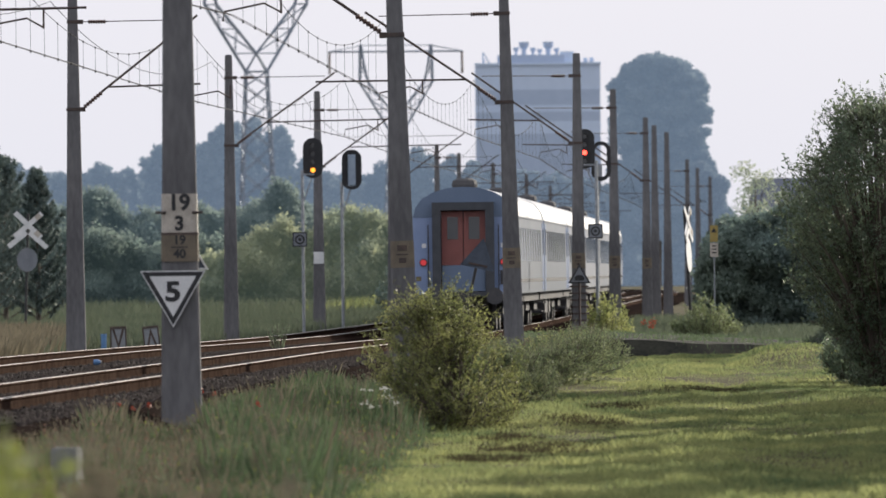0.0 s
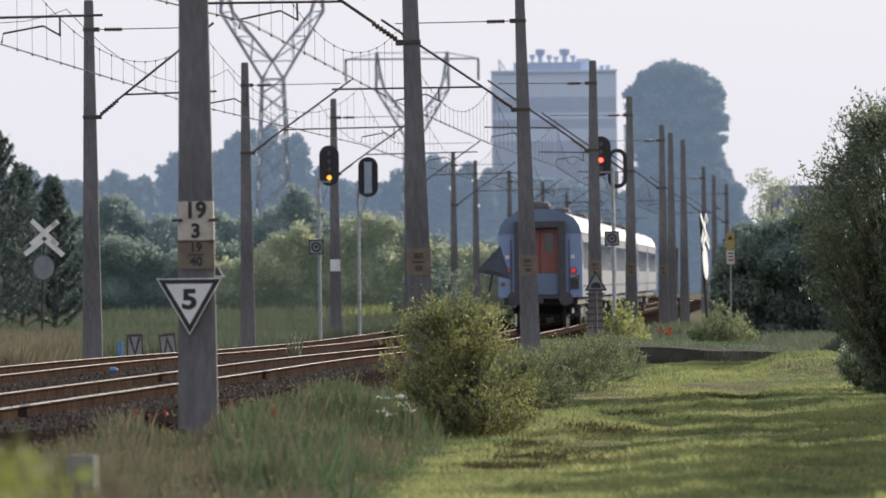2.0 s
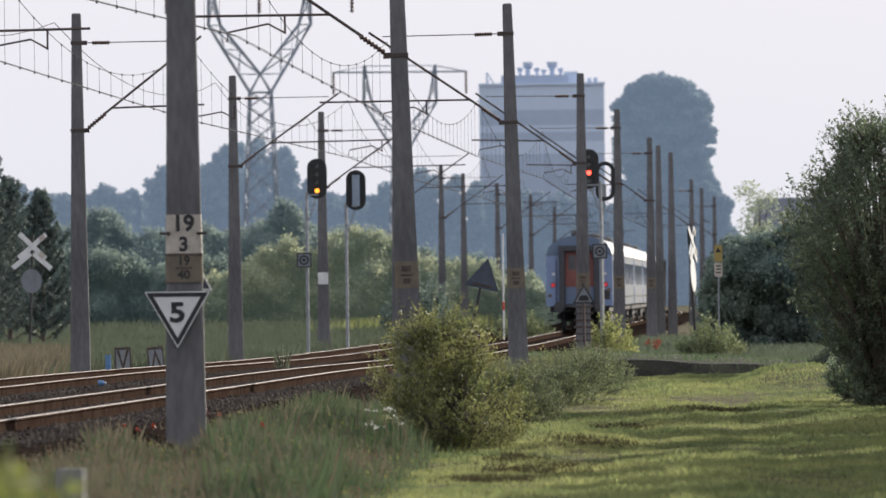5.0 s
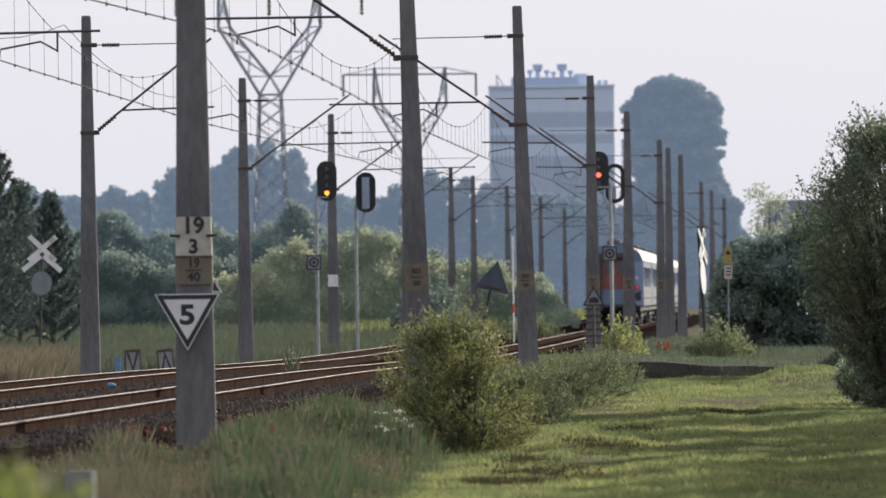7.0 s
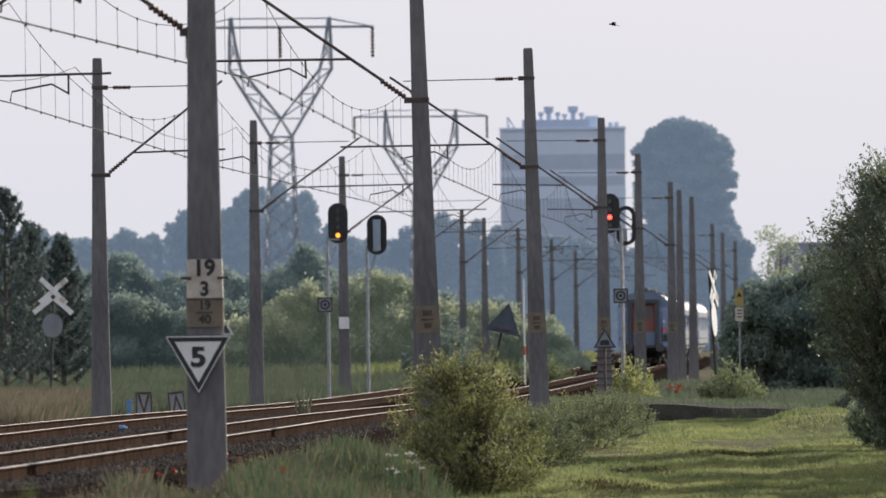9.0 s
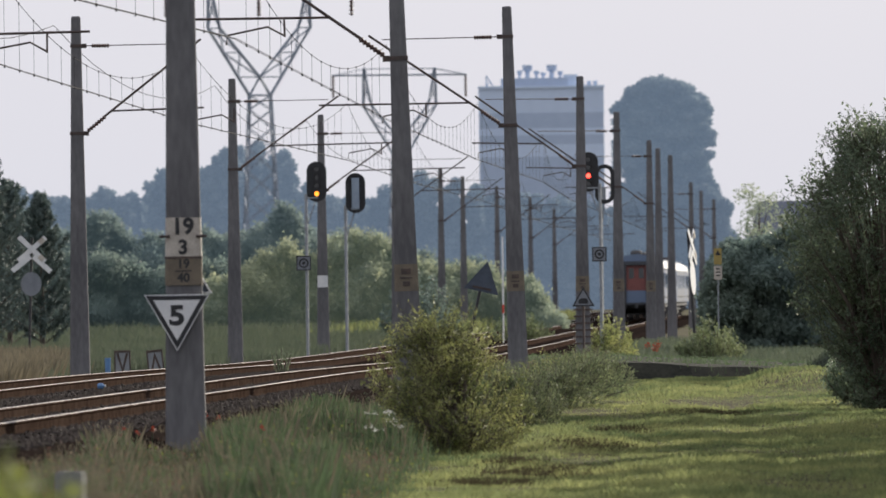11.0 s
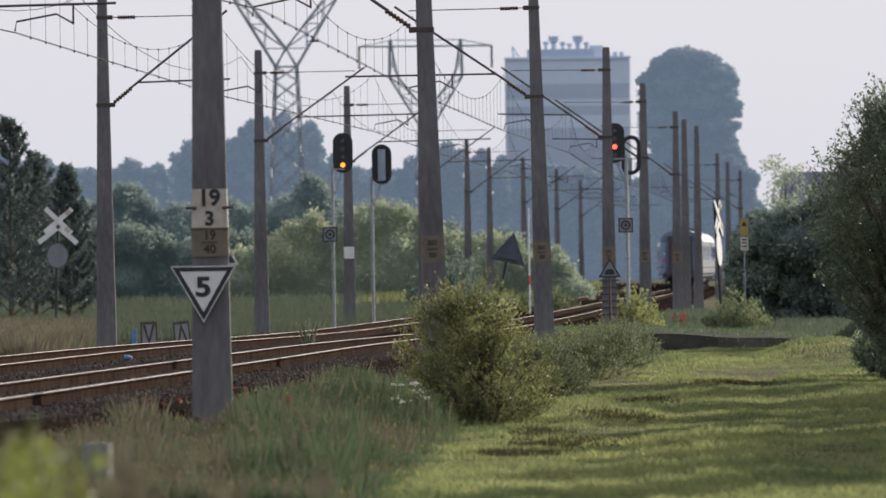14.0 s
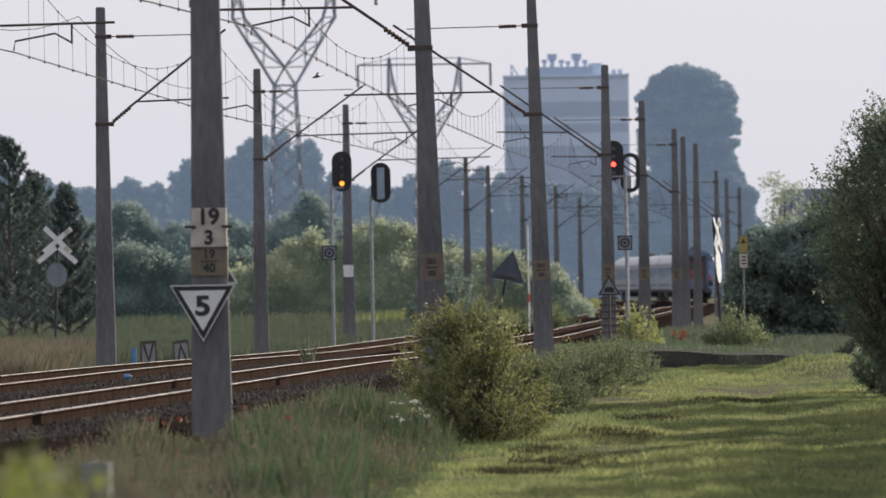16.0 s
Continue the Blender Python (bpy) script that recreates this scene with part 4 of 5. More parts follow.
def pylon(x, y, k, turn, label):
    """A lattice power pylon with a V-shaped window and one cross-beam; k scales it."""
    t = thing("power_pylon", pose(x, y, -0.4, 0, 0, turn) @ Matrix.Scale(k, 4), label, "power pylon", "pylons of the power line")
    body = Build()
    H, W0, W1 = 23.2, 2.1, 1.1

    def corner(z, sx, sy):
        w = W0 + (W1 - W0) * z / H
        return Vector((sx * w, sy * w * 0.8, z))
    zs = [0, 3.5, 6.8, 9.9, 12.7, 15.3, 17.7, 19.8, 21.7, H]
    for sx, sy in ((-1, -1), (1, -1), (1, 1), (-1, 1)):
        bar3(body, corner(0, sx, sy), corner(H, sx, sy), 0.14)
    for a, c in zip(zs[:-1], zs[1:]):
        for (s0, s1) in (((-1, -1), (1, -1)), ((-1, 1), (1, 1)), ((-1, -1), (-1, 1)), ((1, -1), (1, 1))):
            bar3(body, corner(a, *s0), corner(c, *s1), 0.06)
            bar3(body, corner(a, *s1), corner(c, *s0), 0.06)
    for s0, s1 in (((-1, -1), (1, -1)), ((-1, 1), (1, 1))):
        bar3(body, corner(H, *s0), corner(H, *s1), 0.1)
    part("lattice_body", body, PYLONSTEEL, t)
    for s in (-1, 1):
        arm = Build()
        inner = [(s * 1.1, H), (0.0, H + 1.9), (s * 2.05, H + 4.45), (s * 4.1, H + 7.0), (s * 4.75, H + 9.9), (s * 5.1, H + 12.4)]
        outer = [(s * 1.1, H), (s * 2.25, H + 1.9), (s * 3.8, H + 4.45), (s * 5.35, H + 7.0), (s * 5.3, H + 9.9), (s * 5.2, H + 12.4)]
        for yy in (-0.6, 0.6):
            for ring in (inner, outer):
                arm.tube([(xa, yy, za) for xa, za in ring], 0.10, 4)
        arm = part("window_arm", arm, PYLONSTEEL, t)
        for yy in (-0.6, 0.6):
            for pairs in (zip(inner[1:], outer[1:]), zip(inner[1:-1], outer[2:]), zip(outer[1:-1], inner[2:])):
                for (xa, za), (xb, zb) in pairs:
                    part("brace", Build().tube([(xa, yy, za), (xb, yy, zb)], 0.045, 4), PYLONSTEEL, arm)
    beam = Build()
    zb = H + 11.4
    for yy in (-0.5, 0.5):
        bar3(beam, (-9.8, yy * 0.3, zb), (9.8, yy * 0.3, zb), 0.16)
        bar3(beam, (-5.1, yy, zb + 0.9), (5.1, yy, zb + 0.9), 0.07)
        for s in (-1, 1):
            bar3(beam, (s * 5.1, yy, zb + 0.9), (s * 9.8, yy * 0.3, zb), 0.07)
    part("cross_beam", beam, PYLONSTEEL, t)
    for xx in (-9.7, 0, 9.7):
        b = Build()
        insulator(b, (xx, 0, zb), (xx, 0, zb - 3.2), 8, 0.24)
        part("insulator", b, PORCELAIN, t)
    return t


def tower_building():
    D = 1600.0
    k = D / 15000
    x0, x1 = 12.25, 35.82
    w = x1 - x0
    t = thing("tower_block", pose((x0 + x1) / 2, D, -0.4), "tall banded industrial tower with rooftop vents, tinted pale blue-grey for haze", "building")
    h = 40.717 + 0.4
    zs = [0.0, 28.2, 30.5, 32.3, 33.6, 36.5, h]
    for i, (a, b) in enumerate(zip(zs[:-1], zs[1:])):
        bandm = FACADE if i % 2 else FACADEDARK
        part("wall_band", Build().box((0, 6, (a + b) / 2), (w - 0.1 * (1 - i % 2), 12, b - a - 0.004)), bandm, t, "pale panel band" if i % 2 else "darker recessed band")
    px = lambda p: (p - 989.5) * k
    part("plant_room", Build().box((px(978), 5, h + 1.0), (118 * k, 8, 2.0)), FACADEDARK, t)
    part("stair_head", Build().box((px(1042), 5.6, h + 1.3), (24 * k, 8, 2.6)), FACADE, t)
    for p, r, tall in ((938, 0.4, 1.2), (952, 0.5, 1.6), (966, 0.9, 2.6), (982, 0.5, 1.5), (994, 0.5, 1.2), (1009, 0.95, 2.6), (1024, 0.5, 1.4)):
        part("roof_vent", Build().tube([(px(p), 4, h + 1.9), (px(p), 4, h + 1.9 + tall * 0.5), (px(p), 4, h + 1.9 + tall * 0.62), (px(p), 4, h + 1.9 + tall)], [r * 0.5, r * 0.5, r, r * 1.1], 10), FACADEDARK, t)
    b = Build()
    b.tube([(px(893), 2, h), (px(893), 2, h + 2.6)], 0.15, 5).tube([(px(893), 2, h + 2.6), (px(908), 2, h)], 0.12, 5).tube([(px(898), 2, h + 1.4), (px(893), 2, h + 0.4)], 0.1, 5)
    part("davit", b, FACADEDARK, t)
    part("parapet", Build().box((0, -0.1, h + 0.25), (w + 0.3, 0.4, 0.5)), FACADE, t)
    for p in (1052, 1062, 1075, 1086):
        part("roof_box", Build().box((px(p), 4.5, h + 0.7), (7 * k, 3, 1.4 - 0.02 * (p % 7))), FACADEDARK, t)


def house():
    D = 520.0
    t = thing("house", pose(23.5, D, -0.4), "grey house with a tiled gable roof behind shrubs", "house")
    w, top = 5.2, 7.289 + 0.4
    part("wall", Build().box((0, 4, (top - 2.2) / 2), (w - 0.4, 8, top - 2.2)), PLASTER, t)
    part("roof", Build().add([(-w / 2, -0.4, top - 2.4), (w / 2, -0.4, top - 2.4), (w / 2 - 0.2, 4, top), (-w / 2 + 0.2, 4, top), (w / 2, 8.4, top - 2.4), (-w / 2, 8.4, top - 2.4)], [(0, 1, 2, 3), (3, 2, 4, 5), (0, 3, 5), (1, 4, 2), (0, 5, 4, 1)]), TILEROOF, t, "grey tiled roof")
    part("chimney", Build().box((1.4, 4.4, top + 0.1), (0.5, 0.5, 1.0)), PLASTER, t)
    for xx in (-1.4, 1.2):
        part("window", Build().box((xx, -0.01, 2.0), (1.0, 0.06, 1.2)), GLASS, t)


def far_woods():
    """The wooded skyline, one mass of leaves."""
    rng = np.random.default_rng(5)

    def belt(name, d, outline, material, leaf, n, label, deep=18.0, fill=0.85, kind="stuff", rough=7, size=1.0, core=0.85):
        cl = []
        for (xa, ya), (xb, yb) in zip(outline[:-1], outline[1:]):
            steps = max(1, int(abs(xb - xa) / 16))
            for j in range(steps):
                u = (j + rng.uniform(0, 1)) / steps
                dd = d + rng.uniform(0, deep)
                k = dd / 15000
                top = 1.65 + (505 - (ya + (yb - ya) * u) + rng.uniform(-rough, rough * 0.6)) * k
                x = (xa + (xb - xa) * u - 784) * k
                r = rng.uniform(14, 22) * k * size
                z = top - r
                while z > -0.4:
                    cl.append((x + rng.uniform(-0.5, 0.5) * r, dd - rng.uniform(0, 2) * r * 0.3, z, r * rng.uniform(0.9, 1.3), r, r * rng.uniform(0.8, 1.1)))
                    z -= r * 1.15
                    r = min(r * 1.12, 30 * k)
        q = np.concatenate([leaf_quads(rng, in_clumps(rng, cl, n, fill), leaf, 0.7), cores(cl, core)])
        solid(name, quads_mesh(name, q, material), material, label, "woodland", kind=kind)

    def thicket(name, d, outline, material, leaf, n, label, bump, cell, rough, lean=0.35, kind="stuff"):
        """Foliage over one uneven front: crowns bulge out of it and its top is ragged."""
        pa, pb = outline[0][0], outline[-1][0]
        cols, rows = 420, 44
        px = np.linspace(pa, pb, cols)
        k = d / 15000
        X = (px - 784) * k
        top = 1.65 + (505 - np.interp(px, [p for p, q in outline], [q for p, q in outline])) * k
        top += np.array([rough * k * (noise.noise(Vector((x / cell, 3, d))) + 0.6 * noise.noise(Vector((x / cell * 3, 5, d)))) for x in X])
        V = np.linspace(0, 1, rows)
        Z = -0.45 + (top[:, None] + 0.45) * V[None]
        Y = np.empty((cols, rows))
        for i in range(cols):
            for j in range(rows):
                p = Vector((X[i] / cell, Z[i, j] / cell * 1.15, d * 0.1))
                Y[i, j] = d - bump * (abs(noise.noise(p)) * 1.5 + 0.5 * noise.noise(p * 2.7) + 0.25 * noise.noise(p * 6.1)) + lean * Z[i, j] * V[j] ** 2
        P = np.stack([np.repeat(X[:, None], rows, 1), Y, Z], -1)
        sheet = np.stack([P[:-1, :-1], P[1:, :-1], P[1:, 1:], P[:-1, 1:]], 2).reshape(-1, 4, 3)
        u, v = rng.random(n) * (cols - 1.001), np.minimum(rng.random(n) * (rows - 1.001) * 1.03, rows - 1.001)
        i, j = u.astype(int), v.astype(int)
        c = P[i, j] + (P[i + 1, j] - P[i, j]) * (u - i)[:, None] + (P[i, j + 1] - P[i, j]) * (v - j)[:, None]
        c = c + rng.normal(size=(n, 3)) * np.array([leaf, leaf * 1.3, leaf]) - np.array([0, leaf * 1.2, 0])
        solid(name, quads_mesh(name, np.concatenate([leaf_quads(rng, c, leaf, 0.6), sheet]), material), material, label, "woodland", kind=kind)

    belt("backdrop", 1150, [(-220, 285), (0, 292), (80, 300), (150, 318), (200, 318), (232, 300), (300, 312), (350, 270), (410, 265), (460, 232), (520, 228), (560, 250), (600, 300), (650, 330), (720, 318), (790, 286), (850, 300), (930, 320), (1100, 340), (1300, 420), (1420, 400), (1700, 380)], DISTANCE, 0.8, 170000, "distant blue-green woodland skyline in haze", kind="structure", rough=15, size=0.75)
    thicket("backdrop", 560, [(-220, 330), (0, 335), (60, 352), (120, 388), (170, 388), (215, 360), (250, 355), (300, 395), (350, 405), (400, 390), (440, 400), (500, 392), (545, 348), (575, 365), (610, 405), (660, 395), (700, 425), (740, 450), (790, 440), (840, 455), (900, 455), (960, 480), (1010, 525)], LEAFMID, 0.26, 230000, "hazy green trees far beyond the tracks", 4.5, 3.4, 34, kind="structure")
    thicket("backdrop", 480, [(-220, 445), (-60, 460), (60, 430), (130, 452), (200, 425), (260, 432), (320, 455), (400, 445), (470, 455), (520, 480)], DULLSHRUB, 0.2, 80000, "dull green shrubs in haze before the far wood", 3.0, 2.6, 40, kind="structure")
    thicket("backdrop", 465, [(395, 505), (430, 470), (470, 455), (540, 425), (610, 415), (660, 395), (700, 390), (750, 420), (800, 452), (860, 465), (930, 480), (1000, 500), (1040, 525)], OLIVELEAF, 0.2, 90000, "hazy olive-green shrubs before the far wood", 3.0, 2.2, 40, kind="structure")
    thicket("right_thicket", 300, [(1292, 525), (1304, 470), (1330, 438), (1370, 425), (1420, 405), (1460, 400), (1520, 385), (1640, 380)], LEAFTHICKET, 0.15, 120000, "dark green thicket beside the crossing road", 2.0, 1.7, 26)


# lobes of the big crown: sideways, height, radius
LOBES = [(0.3, 23.6, 2.7), (-2.3, 22.6, 2.4), (2.5, 23.3, 2.2), (4.7, 22.6, 1.4), (-1.6, 19.8, 3.0), (2.5, 19.8, 2.9), (5.4, 18.9, 1.2),
         (-2.9, 16.6, 2.7), (0.9, 16.0, 3.2), (4.1, 16.4, 1.9), (-1.6, 12.2, 3.2), (2.2, 12.2, 3.2), (0.3, 8.4, 3.8), (-2.3, 7.8, 3.2), (3.4, 8.4, 2.9), (5.0, 13.5, 1.6), (-3.8, 20.8, 1.3)]


def big_tree():
    rng = np.random.default_rng(21)
    t = thing("big_tree", pose(27.331, 950, 0.2), "huge dark round-crowned tree beyond the line", "tree")
    b = Build().tube([(0, 0, -0.2), (0.2, 0, 7), (0, 0.2, 14), (0.3, 0, 23)], [0.6, 0.5, 0.3, 0.06], 10)
    cl = []
    for x, z, r in LOBES:
        b.tube([(0, 0, z * 0.6), (x * 0.6, 0, z * 0.85), (x, 0, z)], [0.2, 0.12, 0.04], 5)
        r *= 1.1
        cl.append((x, 0, z, r * 0.78, r * 0.78, r * 0.78))
        for k in range(16):
            d = rng.normal(size=3)
            d /= np.linalg.norm(d)
            q = r * rng.uniform(0.20, 0.42)
            cl.append((x + d[0] * r * 0.78, d[1] * r * 0.78, z + d[2] * r * 0.74, q * 1.15, q, q * 0.8))
    part("trunk", b, BARK, t)
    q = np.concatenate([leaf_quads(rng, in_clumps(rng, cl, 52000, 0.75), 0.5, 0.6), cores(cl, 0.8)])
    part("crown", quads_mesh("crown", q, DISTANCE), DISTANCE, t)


def far_trees():
    big_tree()
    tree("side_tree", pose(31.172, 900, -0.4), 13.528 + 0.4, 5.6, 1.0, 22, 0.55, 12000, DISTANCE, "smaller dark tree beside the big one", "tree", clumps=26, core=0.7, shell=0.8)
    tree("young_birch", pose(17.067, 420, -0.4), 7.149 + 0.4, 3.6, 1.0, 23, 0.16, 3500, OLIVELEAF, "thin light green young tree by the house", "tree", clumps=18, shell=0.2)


def pine(m, h, w, seed, label):
    rng = np.random.default_rng(seed)
    t = thing("pine_tree", m, label, "pine tree", "dark pines beyond the line")
    b = Build().tube([(0, 0, -0.2), (0, 0, h * 0.5), (0.05, 0, h)], [0.12, 0.07, 0.02], 8)
    pts = []
    for k in range(60):
        z = h * (0.08 + 0.9 * k / 60)
        a = k * 2.4
        r = w / 2 * (1 - (z / h) ** 1.6) * rng.uniform(0.6, 1.05) + 0.12
        tip = Vector((math.cos(a) * r, math.sin(a) * r, z + r * rng.uniform(0.5, 1.0)))
        root = Vector((0, 0, z - 0.1 * r))
        b.tube([root, root.lerp(tip, 0.6) - Vector((0, 0, 0.12 * r)), tip], [0.03, 0.02, 0.008], 5)
        for j in range(190):
            u = rng.uniform(0.25, 1.02)
            c = root.lerp(tip, u) - Vector((0, 0, 0.48 * r * u * (1 - u)))
            pts.append((c.x + rng.normal() * 0.06, c.y + rng.normal() * 0.06, c.z + rng.normal() * 0.06))
    part("trunk", b, BARK, t)
    part("crown", quads_mesh("crown", leaf_quads(rng, np.array(pts), 0.28, 0.2, 1.0), NEEDLE), NEEDLE, t)


# ---- near plants ----
EDGE = ([60, 82, 95, 109, 125, 144, 168, 200, 230], [-1.2, -0.46, -0.2, 0.12, 0.75, 1.6, 3.3, 4.6, 6.0])


def near_plants():
    rng = np.random.default_rng(11)

    def gz(x, y):
        return np.array([ground_z(a, b) for a, b in zip(x, y)])
    # turf
    n = 380000
    y = 66 + (240 - 66) * rng.random(n) ** 1.25
    lo = np.interp(y, *EDGE) - 0.5
    hi = 0.0545 * y + 1.0
    x = lo + (hi - lo) * rng.random(n)
    tuft = np.array([noise.noise(Vector((a * 2.6, b * 0.9, 7))) for a, b in zip(x, y)])
    h = 0.042 * (1 + 0.9 * tuft) * rng.uniform(0.6, 1.4, n)
    bare = np.array([noise.noise(Vector((a * 0.55, b * 0.16, 4))) + 0.5 * noise.noise(Vector((a * 2.2, b * 0.7, 2))) for a, b in zip(x, y)])
    for px, py, rx, ry in ((1.75, 108, 0.85, 3.2), (0.95, 99, 0.7, 2.0), (2.7, 119, 0.7, 2.6), (1.2, 90, 0.8, 1.8), (3.6, 150, 0.8, 4.0), (5.2, 152, 1.2, 5.0)):
        bare -= 0.75 * np.clip(1 - np.hypot((x - px) / rx, (y - py) / ry), 0, 1) ** 0.5
    h *= np.clip(1.1 + 1.3 * bare, 0.4, 1.8)
    keep = (bare > -0.62) | (rng.random(n) < 0.4)
    q = blades(rng, x[keep], y[keep], gz(x[keep], y[keep]) - 0.01, h[keep] + 0.015, rng.uniform(0.006, 0.014, keep.sum()), 0.9)
    solid("turf", quads_mesh("turf", q, LAWN), LAWN, "short sunlit green grass of the meadow", "grass", kind="stuff")
    # dead grass on trodden earth
    n = 8500
    spots = np.array([(1.45, 100, 0.65, 2.6), (0.75, 94, 0.5, 1.6), (2.3, 113, 0.45, 1.6), (3.0, 131, 0.5, 2.2), (1.1, 106, 0.3, 1.2), (4.9, 143, 0.6, 2.0)])
    i = rng.integers(0, len(spots), n)
    x, y = spots[i, 0] + spots[i, 2] * 0.62 * rng.normal(size=n), spots[i, 1] + spots[i, 3] * 0.62 * rng.normal(size=n)
    q = blades(rng, x, y, gz(x, y) - 0.01, rng.uniform(0.04, 0.095, n), rng.uniform(0.008, 0.016, n), 0.9)
    solid("dead_grass", quads_mesh("dead_grass", q, DEADGRASS), DEADGRASS, "dark dead grass on trodden patches of the meadow", "grass", kind="stuff")
    # tall weeds on the verge
    n = 330000
    y = 70 + (215 - 70) * rng.random(n) ** 1.25
    hi = np.interp(y, *EDGE) + rng.normal(size=n) * 0.12
    lo = np.maximum(-0.0535 * y - 0.5, np.array([centre(b) + 1.75 for b in y]))
    x = lo + (hi - lo) * rng.random(n)
    patch = np.array([noise.noise(Vector((a * 0.8, b * 0.2, 1))) for a, b in zip(x, y)])
    h = (0.33 + 0.38 * patch) * rng.uniform(0.4, 1.35, n) * np.clip((hi - x) / 0.6 + 0.3, 0.3, 1) * np.clip((x - lo) / 1.0 + 0.5, 0.5, 1)
    br = x / y * 1000
    h *= np.where(br < -33.5, 1.0, np.where((br < -24.3) & (y < 106), 0.8, 1.0)) * np.where((br > -10) & (y < 90), 0.6, 1.0)
    dry = rng.random(n) < 0.13 + 0.30 * (patch < -0.15) + 0.25 * (br < -24)
    for name, sel, mtl, label in (("verge_weeds", ~dry, WEED, "tall green weeds along the track verge"), ("dry_grass", dry, STRAW, "tall straw-coloured seeding grass on the verge")):
        m = sel.sum()
        q = blades(rng, x[sel], y[sel], gz(x[sel], y[sel]) - 0.02, h[sel] * (1.15 if mtl == STRAW else 1), rng.uniform(0.002, 0.0045, m) * (0.7 if mtl == STRAW else 1), 0.34)
        solid(name, quads_mesh(name, q, mtl), mtl, label, "weeds", kind="stuff")
    i = np.flatnonzero(dry)[:14000]
    c = np.stack([x[i] + rng.normal(size=len(i)) * 0.02, y[i], gz(x[i], y[i]) + h[i] * 1.15 * rng.uniform(0.85, 1.05, len(i))], 1)
    solid("seed_heads", quads_mesh("seed_heads", leaf_quads(rng, c, 0.05, 0.3, 1.5), STRAW), STRAW, "feathery dry seed heads among the weeds", "weeds", kind="stuff")
    i = rng.permutation(np.flatnonzero((patch < -0.05) | (br < -26)))[:9000]
    c = np.stack([x[i] + rng.normal(size=len(i)) * 0.03, y[i], gz(x[i], y[i]) + np.maximum(h[i], 0.15) * rng.uniform(0.8, 1.25, len(i))], 1)
    solid("sorrel_heads", quads_mesh("sorrel_heads", leaf_quads(rng, c, 0.04, 0.35, 1.2), RUSTSEED), RUSTSEED, "rusty sorrel seed heads among the weeds", "weeds", kind="stuff")
    # leafy herbs among them
    m = 280000
    i = rng.choice(n, m)
    c = np.stack([x[i], y[i], gz(x[i], y[i]) + h[i] * rng.uniform(0.2, 0.95, m)], 1)
    solid("leafy_herbs", quads_mesh("leafy_herbs", leaf_quads(rng, c, 0.032, 0.42), WEED), WEED, "broad-leaved green herbs among the weeds", "weeds", kind="stuff")
    i = rng.choice(n, 16000)
    c = np.stack([x[i], y[i], gz(x[i], y[i]) + h[i] * rng.uniform(0.4, 1.0, 16000)], 1)
    solid("young_shoots", quads_mesh("young_shoots", leaf_quads(rng, c, 0.045, 0.5), NEARLEAF), NEARLEAF, "light green young shoots among the weeds", "weeds", kind="stuff")
    # grass beyond the tracks
    n = 170000
    y = 195 + 262 * rng.random(n)
    c = np.array([centre(b) for b in y])
    lo, hi = -0.056 * y, c - 7.3
    x = lo + (hi - lo) * rng.random(n)
    ok = (hi > lo) & ((y > 241) | (x < -9.4))
    pale = (x / y < -0.0425 + 0.002 * rng.normal(size=n)) & (y < 275)
    for name, sel, mtl, tall, label in (("pale_grass", ok & pale, STRAW, 0.62, "tall pale seeding grass beyond the tracks"), ("meadow_grass", ok & ~pale, MEADOW, 0.45, "tall green grass beyond the tracks")):
        m = sel.sum()
        q = blades(rng, x[sel], y[sel], gz(x[sel], y[sel]), (tall + np.clip((y[sel] - 330) / 260, 0, 0.5) * rng.random(m)) * rng.uniform(0.3, 1.25, m), rng.uniform(0.008, 0.02, m), 0.45)
        solid(name, quads_mesh(name, q, mtl), mtl, label, "grass", kind="stuff")
    n = 40000
    y = 217 + 150 * rng.random(n)
    c = np.array([centre(b) for b in y])
    lo, hi = c + 2.6, 0.062 * y
    x = lo + (hi - lo) * rng.random(n)
    ok = hi > lo
    q = blades(rng, x[ok], y[ok], gz(x[ok], y[ok]) - 0.01, rng.uniform(0.08, 0.32, ok.sum()), rng.uniform(0.01, 0.025, ok.sum()), 0.6)
    solid("crossing_grass", quads_mesh("crossing_grass", q, MEADOW), MEADOW, "rough green grass round the level crossing", "grass", kind="stuff")
    n = 9000
    y = 390 + 290 * rng.random(n)
    x = np.array([centre(b) for b in y]) - 4.1 - rng.uniform(2.9, 9.0, n)
    q = blades(rng, x, y, np.full(n, -0.45), rng.uniform(0.5, 1.1, n), rng.uniform(0.05, 0.1, n), 0.4)
    solid("sunlit_grass", quads_mesh("sunlit_grass", q, LAWN), LAWN, "sunlit yellow-green grass far along the line", "grass", kind="stuff")
    # soft stalks close to the lens
    xs, ys, hs = [], [], []
    for bearing, d, top, count in ((-51.5, 26, 1.13, 40), (-49.0, 27, 1.16, 40), (-46.5, 29, 1.02, 30), (-38.0, 27, 1.16, 26), (-35.5, 30, 0.98, 24), (-26, 31, 0.92, 20), (-15.5, 28, 1.10, 20), (-43, 33, 0.85, 30), (-30, 34, 0.8, 30)):
        for k in range(count):
            dd = d + rng.uniform(-0.8, 0.8)
            xs.append(bearing / 1000 * dd + rng.normal() * 0.035)
            ys.append(dd)
            hs.append((top + 0.42) * rng.uniform(0.72, 1.03))
    xs, ys, hs = np.array(xs), np.array(ys), np.array(hs)
    q = blades(rng, xs, ys, gz(xs, ys), hs, rng.uniform(0.012, 0.03, len(xs)), 0.08)
    i = rng.integers(0, len(xs), 2600)
